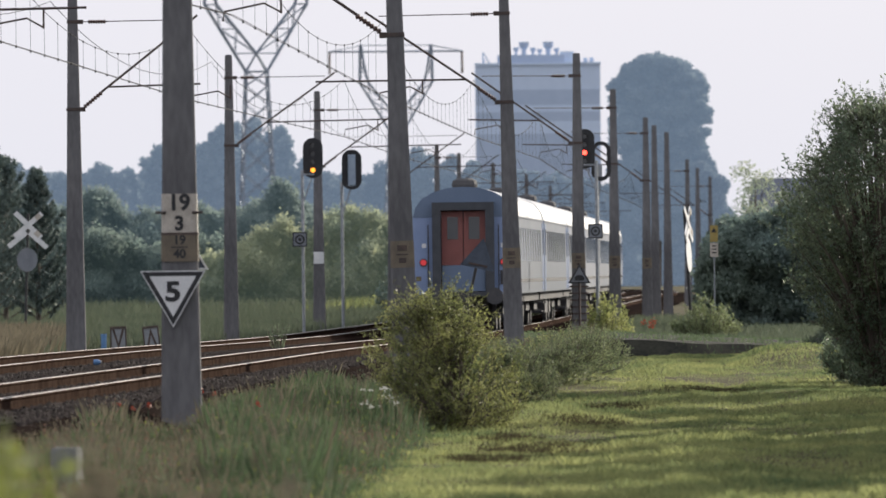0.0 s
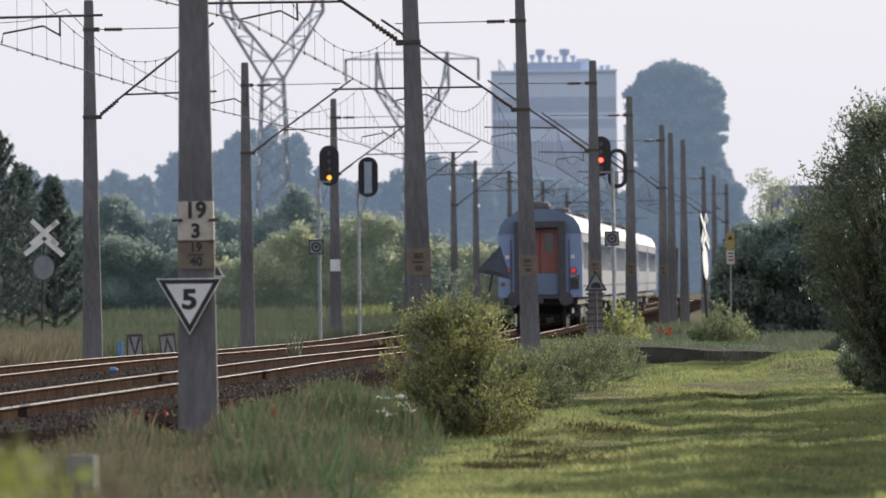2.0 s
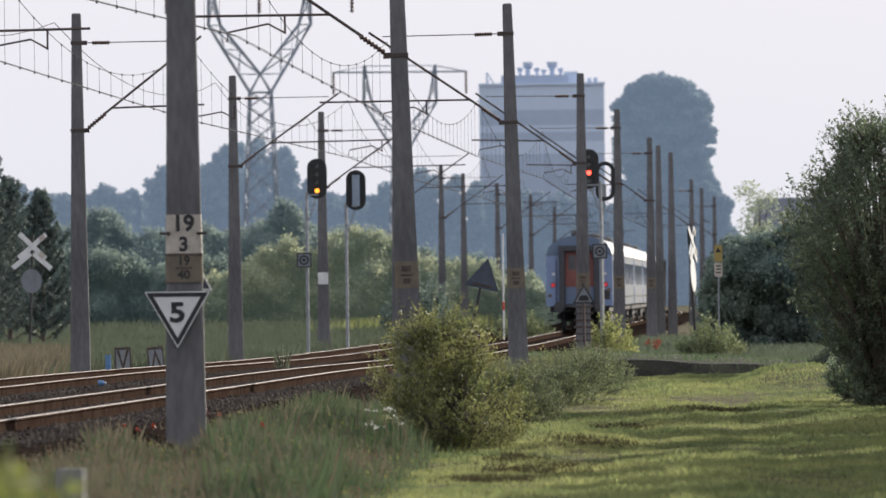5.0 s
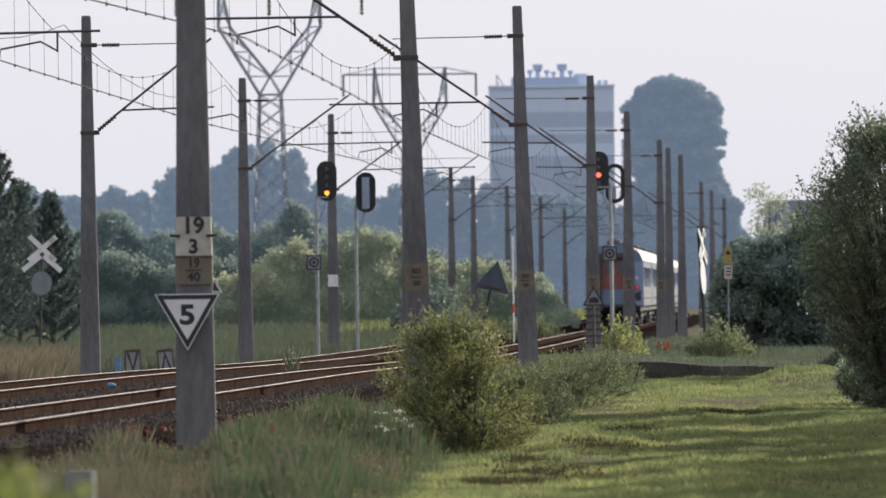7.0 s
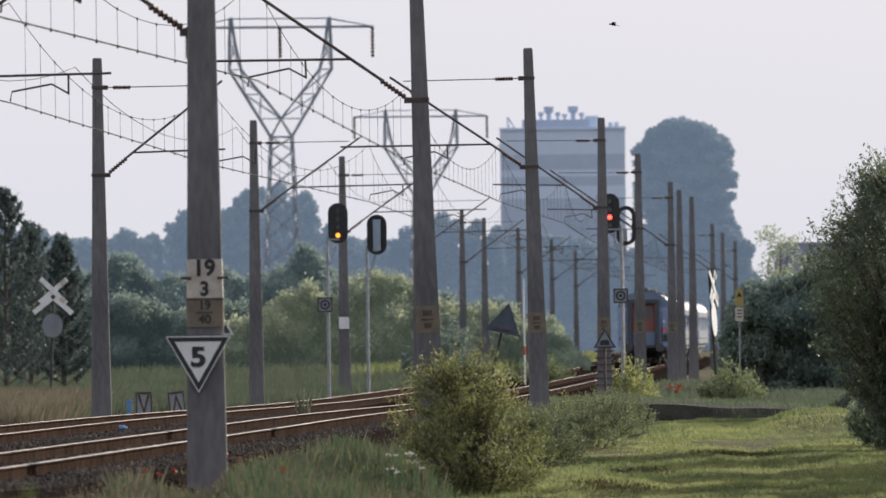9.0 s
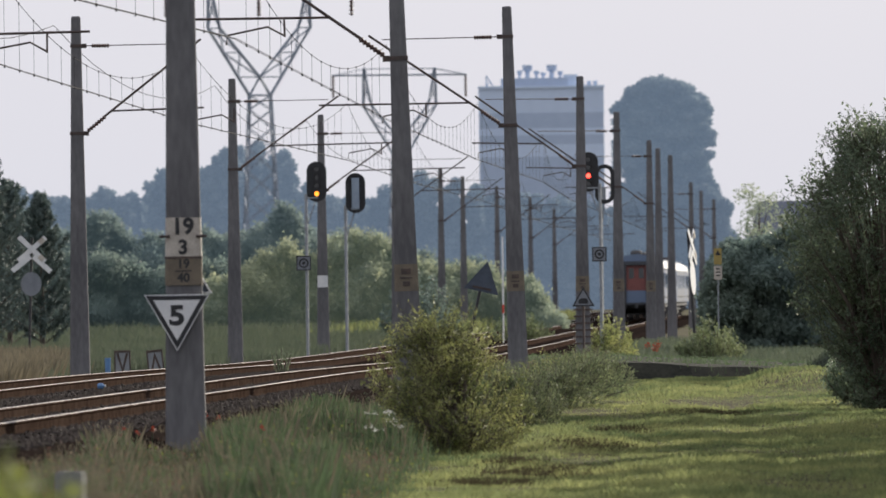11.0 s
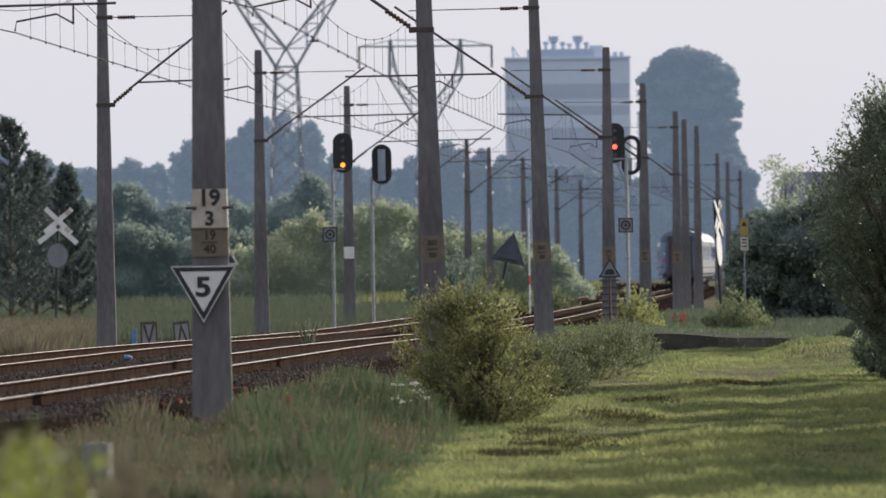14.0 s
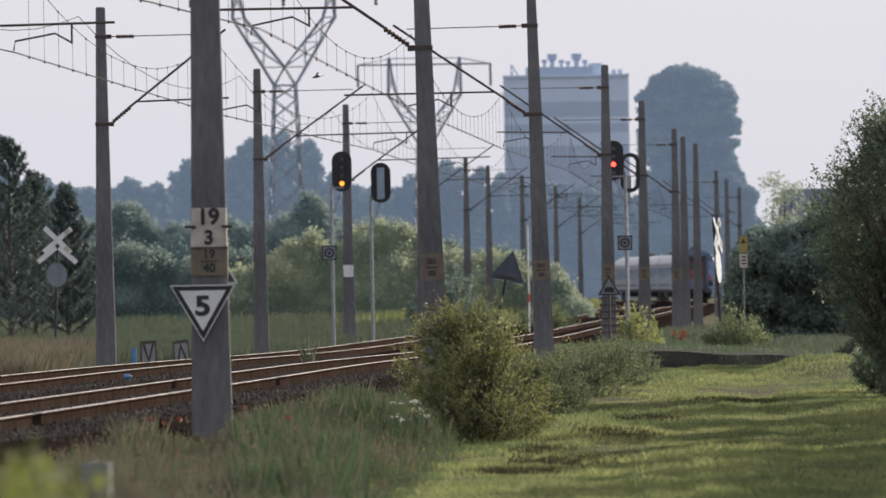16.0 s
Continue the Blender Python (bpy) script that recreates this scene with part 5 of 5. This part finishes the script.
    c = np.stack([xs[i] + rng.normal(size=2600) * 0.03, ys[i], -0.42 + hs[i] * rng.uniform(0.55, 1.0, 2600)], 1)
    q = np.concatenate([q, leaf_quads(rng, c, 0.08, 0.45, 0.8)])
    tint = np.concatenate([xs / ys, c[:, 0] / c[:, 1]]) * 1000
    for sel, mtl, label in ((tint < -40, NEARLEAF, "tall yellow-green stalks in the near grass"), (tint >= -40, STRAW, "tall dry stalks in the near grass")):
        solid("near_stalks", quads_mesh("near_stalks", q[sel], mtl), mtl, label, "weeds", kind="stuff")
    # flowers
    for j in range(6):
        y = rng.uniform(92, 112)
        x = -3.6 + 1.9 * rng.random()
        z = ground_z(x, y)
        hh = rng.uniform(0.45, 0.7)
        t = thing("poppy", pose(x, y, z), "red poppy on a thin stalk in the weeds", "flower", "poppies on the verge")
        part("stalk", Build().tube([(0, 0, 0), (0.03, 0, hh)], 0.004, 4), WEED, t)
        part("petals", quads_mesh("petals", leaf_quads(rng, np.array([[0.03, 0, hh]] * 6) + rng.normal(size=(6, 3)) * 0.012, 0.05, 0.9), PETAL), PETAL, t)
    for j in range(7):
        y = rng.uniform(97, 104)
        x = -0.45 + 0.5 * rng.random() - 0.2
        z = ground_z(x, y)
        hh = rng.uniform(0.55, 0.8)
        t = thing("cow_parsley", pose(x, y, z), "white umbel flower on a stalk beside the bush", "flower", "white umbels beside the bush")
        part("stalk", Build().tube([(0, 0, 0), (0.02, 0, hh)], 0.005, 4), WEED, t)
        c = rng.normal(size=(16, 3)) * np.array([0.045, 0.045, 0.012]) + np.array([0.02, 0, hh])
        part("umbel", quads_mesh("umbel", leaf_quads(rng, c, 0.022, 0.8), UMBEL), UMBEL, t)


def shrub(name, m, h, w, stems, leaves, leaf, material, seed, label, group="", spread=0.05, category="bush", drop=0.62, foot=0.5, low=0.22):
    """A bush of many arching stems, leafy along their upper parts."""
    rng = np.random.default_rng(seed)
    t = thing(name, m, label, category, group)
    b = Build()
    pts = []
    for k in range(stems):
        a = rng.uniform(0, 2 * math.pi)
        u = rng.random() ** 0.6
        tip = Vector((math.cos(a) * u * w / 2, math.sin(a) * u * w / 2, h * (1.0 - drop * u ** 2.2) * rng.uniform(low, 1.06) ** 0.8))
        mid = Vector((tip.x * (0.72 + 0.3 * foot), tip.y * (0.72 + 0.3 * foot), tip.z * 0.6))
        root = Vector((tip.x * foot, tip.y * foot, 0))
        b.tube([root, mid, tip], [0.011, 0.007, 0.002], 4, False)
        for j in range(leaves):
            v = 0.04 + 0.98 * (j + rng.random()) / leaves
            p = root.lerp(mid, v * 2) if v < 0.5 else mid.lerp(tip, v * 2 - 1)
            s = spread * (1.25 - v)
            pts.append((p.x + rng.normal() * s, p.y + rng.normal() * s, p.z + rng.normal() * s))
    part("stem", b, BARK, t)
    part("crown", quads_mesh("crown", leaf_quads(rng, np.array(pts), leaf, 0.42, 0.6), material), material, t)


def leafy_crown(name, m, h, w, profile, shoots, length, leaves, leaf, material, seed, label, category, lean=0.0, group=""):
    """Limbs from one foot and many short leafy shoots that fill a rounded, uneven outline."""
    rng = np.random.default_rng(seed)
    t = thing(name, m, label, category, group)
    b = Build()
    pts = []
    k = 0
    while k < shoots:
        f = rng.random()
        a = rng.uniform(0, 2 * math.pi)
        side = Vector((math.cos(a), math.sin(a), 0))
        R = w / 2 * float(np.interp(f, *profile)) * (1 + 0.55 * noise.noise(side * 1.6 + Vector((seed, 0, f * 3.5))))
        p = side * (R * rng.random() ** 0.45) + Vector((lean * f * h, 0, f * h))
        if noise.noise(p * (3.4 / w) + Vector((seed * 3, 1, 0))) < -0.16 - 0.5 * (rng.random() < 0.35):
            continue
        k += 1
        d = (side * rng.uniform(0.1, 0.9) + Vector((0, 0, rng.uniform(0.3, 1.1))) + Vector(rng.normal(size=3)) * 0.35).normalized()
        e = p + d * length * rng.uniform(0.5, 1.3 + 1.1 * (f > 0.72))
        p0 = p - d * length * 0.3
        b.tube([p0, e], [0.006, 0.002], 3, False)
        if k % 12 == 0:
            foot = Vector((p.x * 0.12, p.y * 0.12, -0.05))
            b.tube([foot, Vector((p.x * 0.5, p.y * 0.5, p.z * 0.62)), p0], [0.012 * h ** 0.7, 0.011 * h ** 0.5, 0.005], 5, False)
        for j in range(leaves):
            q = p0.lerp(e, (j + rng.random()) / leaves)
            s = leaf * 0.45
            pts.append((q.x + rng.normal() * s, q.y + rng.normal() * s, q.z + rng.normal() * s))
    part("stem", b, BARK, t)
    part("crown", quads_mesh("crown", leaf_quads(rng, np.array(pts), leaf, 0.45), material), material, t)


def bushes():
    rng = np.random.default_rng(3)
    leafy_crown("willow_bush", pose(0.58, 110.0, -0.43), 1.66, 1.80, ((0, 0.1, 0.3, 0.5, 0.7, 0.88, 1), (0.72, 0.98, 1.08, 0.98, 0.80, 0.56, 0.28)), 1250, 0.23, 26, 0.038, LEAF, 3, "round green willow bush at the meadow's edge", "bush", lean=-0.22)
    low = ((0, 0.12, 0.4, 0.7, 0.9, 1), (0.8, 1.0, 0.95, 0.75, 0.5, 0.25))
    for x, y, h, w, n, mtl, seed, label in ((1.62, 136, 0.78, 1.5, 480, HERBLEAF, 31, "low dull green bush beside the willow bush"),
                                            (2.30, 146, 0.70, 1.7, 480, HERBLEAF, 36, "low green shrub on the verge"),
                                            (3.05, 157, 0.88, 1.6, 420, HERBLEAF, 32, "low shrub with thin shoots before the crossing bank"),
                                            (3.75, 170, 0.72, 1.5, 340, HERBLEAF, 44, "low shrub with thin shoots before the crossing bank"),
                                            (2.9, 172, 0.68, 1.6, 340, LEAF, 45, "yellow-green shrub on the verge")):
        leafy_crown("low_bush", pose(x, y, -0.46), h, w, low, n, 0.2, 22, 0.042, mtl, seed, label, "bush", group="bushes along the verge")
    shrub("low_bush", pose(-1.075, 112, -0.44), 0.85, 1.2, 80, 30, 0.05, WEED, 33, "leafy weed clump beside the willow bush", "bushes along the verge")
    shrub("low_bush", pose(-0.503, 118, -0.44), 0.8, 1.0, 60, 30, 0.05, WEED, 37, "leafy weed clump beside the willow bush", "bushes along the verge")
    shrub("low_bush", pose(5.869, 262, -0.44), 1.5, 2.0, 120, 40, 0.09, LEAF, 34, "bright green bush at a mast's foot by the crossing", "bushes along the verge", spread=0.1)
    shrub("low_bush", pose(8.683, 250, -0.44), 1.4, 2.2, 120, 40, 0.1, HERBLEAF, 35, "dull green bush at the crossing road", "bushes along the verge", spread=0.1)
    shrub("low_bush", pose(4.224, 350, -0.44), 1.5, 3.0, 120, 40, 0.12, HERBLEAF, 38, "pale green bush beyond the tracks", "bushes along the verge", spread=0.12)
    shrub("low_bush", pose(0.153, 380, -0.44), 3.2, 3.8, 160, 70, 0.16, LEAFTHICKET, 39, "round dark green bush beyond the tracks", "bushes along the verge", spread=0.2)
    shrub("low_bush", pose(7.909, 150, -0.3), 1.3, 1.5, 110, 60, 0.08, LEAFDARK, 43, "dark bush under the roadside tree", "bushes along the verge", spread=0.1)
    leafy_crown("roadside_tree", pose(8.1, 146, -0.44), 4.35 + 0.44, 3.4, ((0, 0.1, 0.25, 0.39, 0.5, 0.6, 0.74, 0.9, 1), (0.3, 0.42, 0.56, 0.74, 0.92, 1.0, 0.82, 0.62, 0.30)), 3100, 0.3, 17, 0.08, LEAFDARK, 41, "dense dark broad-leaved tree at the meadow's edge", "tree")
    # Trees added out of view on the right, only to shade the meadow.
    for j, (x, y, h, w) in enumerate(((10.4, 141, 4.5, 4.0), (10.6, 133, 4.9, 3.8), (9.9, 127, 4.2, 3.6), (10.5, 120, 5.0, 4.2), (9.4, 113, 4.4, 3.6), (9.7, 106, 4.9, 4.2), (9.0, 98, 4.6, 4.0), (9.3, 92, 5.0, 4.4), (8.5, 85, 4.7, 4.2), (12.5, 98, 5.0, 5.0), (12.9, 106, 5.3, 5.0), (12.3, 115, 4.8, 4.6), (12.8, 124, 5.4, 5.0), (12.4, 133, 4.9, 4.6), (13.6, 206, 6.5, 5.0), (14.2, 196, 6.0, 5.0), (13.4, 188, 5.5, 4.6))):
        tree("roadside_tree", pose(x, y, -0.42), h, w, 0.4, 50 + j, 0.26, 5200, LEAFDARK, "unseen broad-leaved tree added to shade the meadow", "tree", clumps=24)
    pine(pose(-16.813, 330, -0.42), 7.818 + 0.42, 5.2, 61, "dark green pine with upright shoots")
    pine(pose(-14.801, 335, -0.42), 5.974 + 0.42, 3.4, 62, "smaller dark green pine")
    pine(pose(-16.566, 345, -0.42), 6.701 + 0.42, 4.4, 64, "dark green pine behind the crossing sign")
    t = thing("pine_seedling", pose(-3.122, 196, -0.42), "small dark pine seedling beside the rails", "seedling")
    pts = []
    b = Build()
    for a in (-0.22, -0.02, 0.2, 0.1, -0.12):
        tip = Vector((a * 1.2, rng.uniform(-0.1, 0.1), rng.uniform(0.75, 1.1)))
        b.tube([(0, 0, 0), (a * 0.3, 0, 0.3), tip], [0.03, 0.02, 0.01], 5)
        for j in range(60):
            p = Vector((a * 0.3, 0, 0.3)).lerp(tip, rng.random())
            pts.append((p.x + rng.normal() * 0.02, p.y + rng.normal() * 0.02, p.z))
    part("stem", b, BARK, t)
    part("crown", quads_mesh("crown", leaf_quads(rng, np.array(pts), 0.1, 0.2, 1.0), LEAFDARK), LEAFDARK, t)


def grass_mound():
    """A low grassy heap at the meadow's edge beside the tree."""
    cx, cy = 9.537, 188.0
    rows = []
    for i in range(13):
        r = i / 12
        ring = []
        for k in range(28):
            t = k / 28 * 2 * math.pi
            p = Vector((cx + 1.7 * r * math.cos(t), cy + 3.2 * r * math.sin(t), 0))
            ring.append((p.x, p.y, -0.46 + 0.8 * (0.5 + 0.5 * math.cos(math.pi * r)) + 0.10 * (1 - r) * noise.noise(Vector((p.x * 1.5, p.y * 0.8, 2)))))
        rows.append(ring)
    b = Build()
    b.add([p for r in rows for p in r], [(i * 28 + k, (i + 1) * 28 + k, (i + 1) * 28 + (k + 1) % 28, i * 28 + (k + 1) % 28) for i in range(12) for k in range(28)])
    solid("grass_mound", b, BANK, "low earth mound grown with grass", kind="structure")
    rng = np.random.default_rng(77)
    n = 7000
    r, t = rng.random(n) ** 0.5, rng.uniform(0, 2 * math.pi, n)
    z = -0.48 + 0.8 * (0.5 + 0.5 * np.cos(math.pi * r))
    q = blades(rng, cx + 1.7 * r * np.cos(t), cy + 3.2 * r * np.sin(t), z, rng.uniform(0.06, 0.2, n), rng.uniform(0.008, 0.018, n), 0.7)
    solid("mound_grass", quads_mesh("mound_grass", q, MEADOW), MEADOW, "rough grass on the earth mound", "grass", kind="stuff")


def crossing_poppies():
    rng = np.random.default_rng(78)
    for j in range(9):
        x, y = 6.222 + rng.normal() * 0.13, 226 + rng.uniform(-0.6, 0.6)
        hh = rng.uniform(0.3, 0.5)
        t = thing("poppy", pose(x, y, -0.12), "red poppy at the mast's foot by the crossing", "flower", "poppies by the crossing")
        part("stalk", Build().tube([(0, 0, -0.4), (0.03, 0, hh)], 0.005, 4), WEED, t)
        part("petals", quads_mesh("petals", leaf_quads(rng, np.array([[0.03, 0, hh]] * 7) + rng.normal(size=(7, 3)) * 0.03, 0.06, 0.9), PETAL), PETAL, t)


def crossing_bank():
    """The raised road that comes up to the crossing, its shaded side to the viewer."""
    b = Build()
    rows = []
    for k in range(52):
        x = 2.6 + 0.4 * k
        top = 0.12 - 0.30 * min(1, max(0, (k - 6) / 14))
        j = 0.04 * noise.noise(Vector((x * 0.8, 0, 5)))
        front = 203.5 + 0.35 * max(0.0, x - 6.5)
        rows.append([(x, front + 4 * j, -0.62), (x, front + 0.8 + j, top - 0.12 + j), (x, 209, top + j * 0.5), (x, 216, top - 0.02), (x, 221, -0.62)])
    m = 5
    b.add([p for r in rows for p in r], [(i * m + q, (i + 1) * m + q, (i + 1) * m + q + 1, i * m + q + 1) for i in range(51) for q in range(4)])
    solid("crossing_bank", b, BANK, "earth bank of the crossing road, darkened for its shaded side", kind="structure")
    rng = np.random.default_rng(19)
    n = 16000
    k = rng.random(n)
    x = 2.6 + 20 * rng.random(n)
    y = 204 + 14 * k
    top = 0.12 - 0.30 * np.clip(((x - 2.6) / 0.4 - 6) / 14, 0, 1)
    front = 203.5 + 0.35 * np.maximum(0, x - 6.5)
    z = np.where(y < front + 0.9, -0.6 + (top + 0.46) * np.clip((y - front) / 0.8, 0, 1), top - 0.08)
    # Most grass is left off the steep front so its painted shade shows.
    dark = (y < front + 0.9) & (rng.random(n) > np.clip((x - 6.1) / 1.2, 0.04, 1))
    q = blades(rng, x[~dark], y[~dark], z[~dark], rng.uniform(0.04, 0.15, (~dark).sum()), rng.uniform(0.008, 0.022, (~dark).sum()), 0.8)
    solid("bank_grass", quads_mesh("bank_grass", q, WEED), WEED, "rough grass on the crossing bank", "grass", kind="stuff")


def stones():
    """Loose ballast stones where the tracks pass nearest."""
    rng = np.random.default_rng(8)
    n = 60000
    y = 92 + 130 * rng.random(n) ** 1.2
    off = rng.uniform(-7.4, 3.3, n)
    c = np.array([beside(float(v), float(o)) for v, o in zip(y, off)])
    edge = np.clip(np.maximum(off - 1.9, -6.1 - off), 0, 1.2)
    c[:, 2] += -0.165 - 0.385 * edge
    r = rng.uniform(0.018, 0.042, n)
    p = np.array([(1, 0, 0), (0, 1, 0), (-1, 0, 0), (0, -1, 0), (0, 0, 1.0), (0, 0, -0.6)])
    q = np.array([(0, 1, 4, 4), (1, 2, 4, 4), (2, 3, 4, 4), (3, 0, 4, 4)])
    a = rng.uniform(0, 6.28, n)
    rot = np.stack([np.stack([np.cos(a), -np.sin(a), 0 * a], 1), np.stack([np.sin(a), np.cos(a), 0 * a], 1), np.stack([0 * a + rng.normal(size=n) * 0.3, rng.normal(size=n) * 0.3, 0 * a + 1], 1)], 1)
    v = np.einsum("nij,kj->nki", rot, p) * (r[:, None, None] * rng.uniform(0.7, 1.3, (n, 6, 1))) + c[:, None]
    me = bpy.data.meshes.new("ballast_stones")
    f = np.array([(0, 1, 4), (1, 2, 4), (2, 3, 4), (3, 0, 4)])
    idx = (np.arange(n)[:, None, None] * 6 + f[None]).reshape(-1).astype(np.int32)
    me.vertices.add(6 * n)
    me.vertices.foreach_set("co", v.astype(np.float32).ravel())
    me.loops.add(len(idx))
    me.loops.foreach_set("vertex_index", idx)
    me.polygons.add(len(idx) // 3)
    me.polygons.foreach_set("loop_start", np.arange(0, len(idx), 3, dtype=np.int32))
    me.update(calc_edges=True)
    me.materials.append(STONE)
    solid("ballast_stones", me, STONE, "loose dark ballast stones between the sleepers", "ballast", kind="stuff")


def sleepers():
    """Sleepers where the tracks pass nearest, each one a piece of the bed."""
    me = Build().box((0, 0, -0.23), (2.5, 0.26, 0.14), chamfer=0.02).mesh("sleeper", SLEEPER)
    bed = bpy.data.objects["track_bed"]
    y = 96.0
    for k in range(150):
        for tr in TRACKS:
            p = beside(y, tr)
            s = part("sleeper", me, SLEEPER, bed)
            s.matrix_basis = pose(p.x, p.y, p.z + 0.004 * (k % 3 == 1), 0, 0, -math.degrees(heading(y)))
        y += 0.65


build_ground()
build_track()
build_overhead()
near_mast_signs()
signal(-3.198, 275, -3.546, 5.434, 0.70, AMBER, 3, False, "railway signal with a lit amber lamp on a pale post")
signal(-1.947, 276, -2.278, 5.057, 0.70, AMBER, -1, True, "railway signal head seen from behind on a pale post")
signal(5.360, 262, 5.709, 5.446, 0.66, REDLAMP, 2, False, "railway signal with a lit red lamp")
signal(5.904, 264, 5.781, 5.087, 0.66, AMBER, -1, "open", "railway signal head seen from behind beside a post")
target_board(-3.647, 274.9, 2.795, 0.70, "white square board with a black ring on a signal post")
target_board(5.664, 261.9, 2.896, 0.66, "white square board with a black ring on a signal post")
crossbuck(pose(-13.345, 292, 3.421 - 3.3, 0, 2, 8), "weathered white double warning cross on a dark post", 0.42)
crossbuck(pose(8.342, 252, 3.050 - 3.3, -3, 0, 76), "white double warning cross turned almost edge-on", 0.52)
line_signs()
build_train()
pylon(-15.98, 880, 1.0, 8, "tall grey lattice power pylon with a V-shaped head")
pylon(-1.78, 1050, 0.855, 8, "grey lattice power pylon farther along the power line")
tower_building()
house()
far_woods()
far_trees()
crossing_bank()
grass_mound()
crossing_poppies()
bushes()
near_plants()
stones()
sleepers()


def bird(label):
    t = thing("bird", pose(0, 0, 40), label, "bird", "birds in the sky")
    part("body", Build().tube([(-0.09, 0, 0), (-0.06, 0, 0.01), (0, 0, 0.015), (0.06, 0, 0.01), (0.12, 0, 0)], [0.004, 0.025, 0.032, 0.022, 0.003], 8), BLACK, t)
    for s in (-1, 1):
        part("wing", Build().add([(0.04, 0, 0.02), (-0.03, 0, 0.02), (-0.05, s * 0.16, 0.07), (0.0, s * 0.17, 0.07), (0.03, 0, 0.028), (-0.03, 0, 0.028), (-0.05, s * 0.16, 0.076), (0.0, s * 0.17, 0.076)], [(0, 1, 2, 3), (7, 6, 5, 4), (0, 3, 7, 4), (1, 0, 4, 5), (2, 1, 5, 6), (3, 2, 6, 7)]), BLACK, t)
    part("tail", Build().add([(-0.08, 0, 0), (-0.17, -0.03, 0), (-0.17, 0.03, 0), (-0.08, 0, 0.008), (-0.17, -0.03, 0.008), (-0.17, 0.03, 0.008)], [(0, 1, 2), (5, 4, 3), (0, 3, 4, 1), (1, 4, 5, 2), (2, 5, 3, 0)]), BLACK, t)
    return t


BIRDS = [bird("small dark bird crossing the sky"), bird("small dark bird turning above the wires")]


def motions():
    walk(BIRDS[0], [(0.0, pose(60, 230, 12, 0, 0, 150)), (8.1, pose(12.8, 210, 8.8, 0, 0, 155)), (8.6, pose(7.763, 210, 8.509, 0, 0, 160)), (8.8, pose(6.013, 210, 8.831, 0, 20, 170)), (9.0, pose(4.446, 210, 9.362, 0, -10, 170)), (9.3, pose(1.744, 210, 10.398, 0, 0, 165)), (16.0, pose(-40, 240, 30, 0, 0, 150))])
    walk(BIRDS[1], [(0.0, pose(-30, 230, 24, 0, 0, 0)), (13.1, pose(-12.5, 203, 11, 0, 0, 5)), (13.8, pose(-3.682, 200, 7.661, 20, 0, 10)), (14.5, pose(-2.562, 200, 6.581, 25, 10, 30)), (15.0, pose(-2.802, 200, 6.701, -20, 10, 80)), (15.5, pose(-2.856, 200, 6.621, 20, 0, 140)), (16.0, pose(-2.882, 200, 6.635, -15, 10, 170))])
    for k, c in enumerate(TRAIN):
        walk(c, [(float(t), coach_pose(k, float(t))) for t in range(17)])


motions()
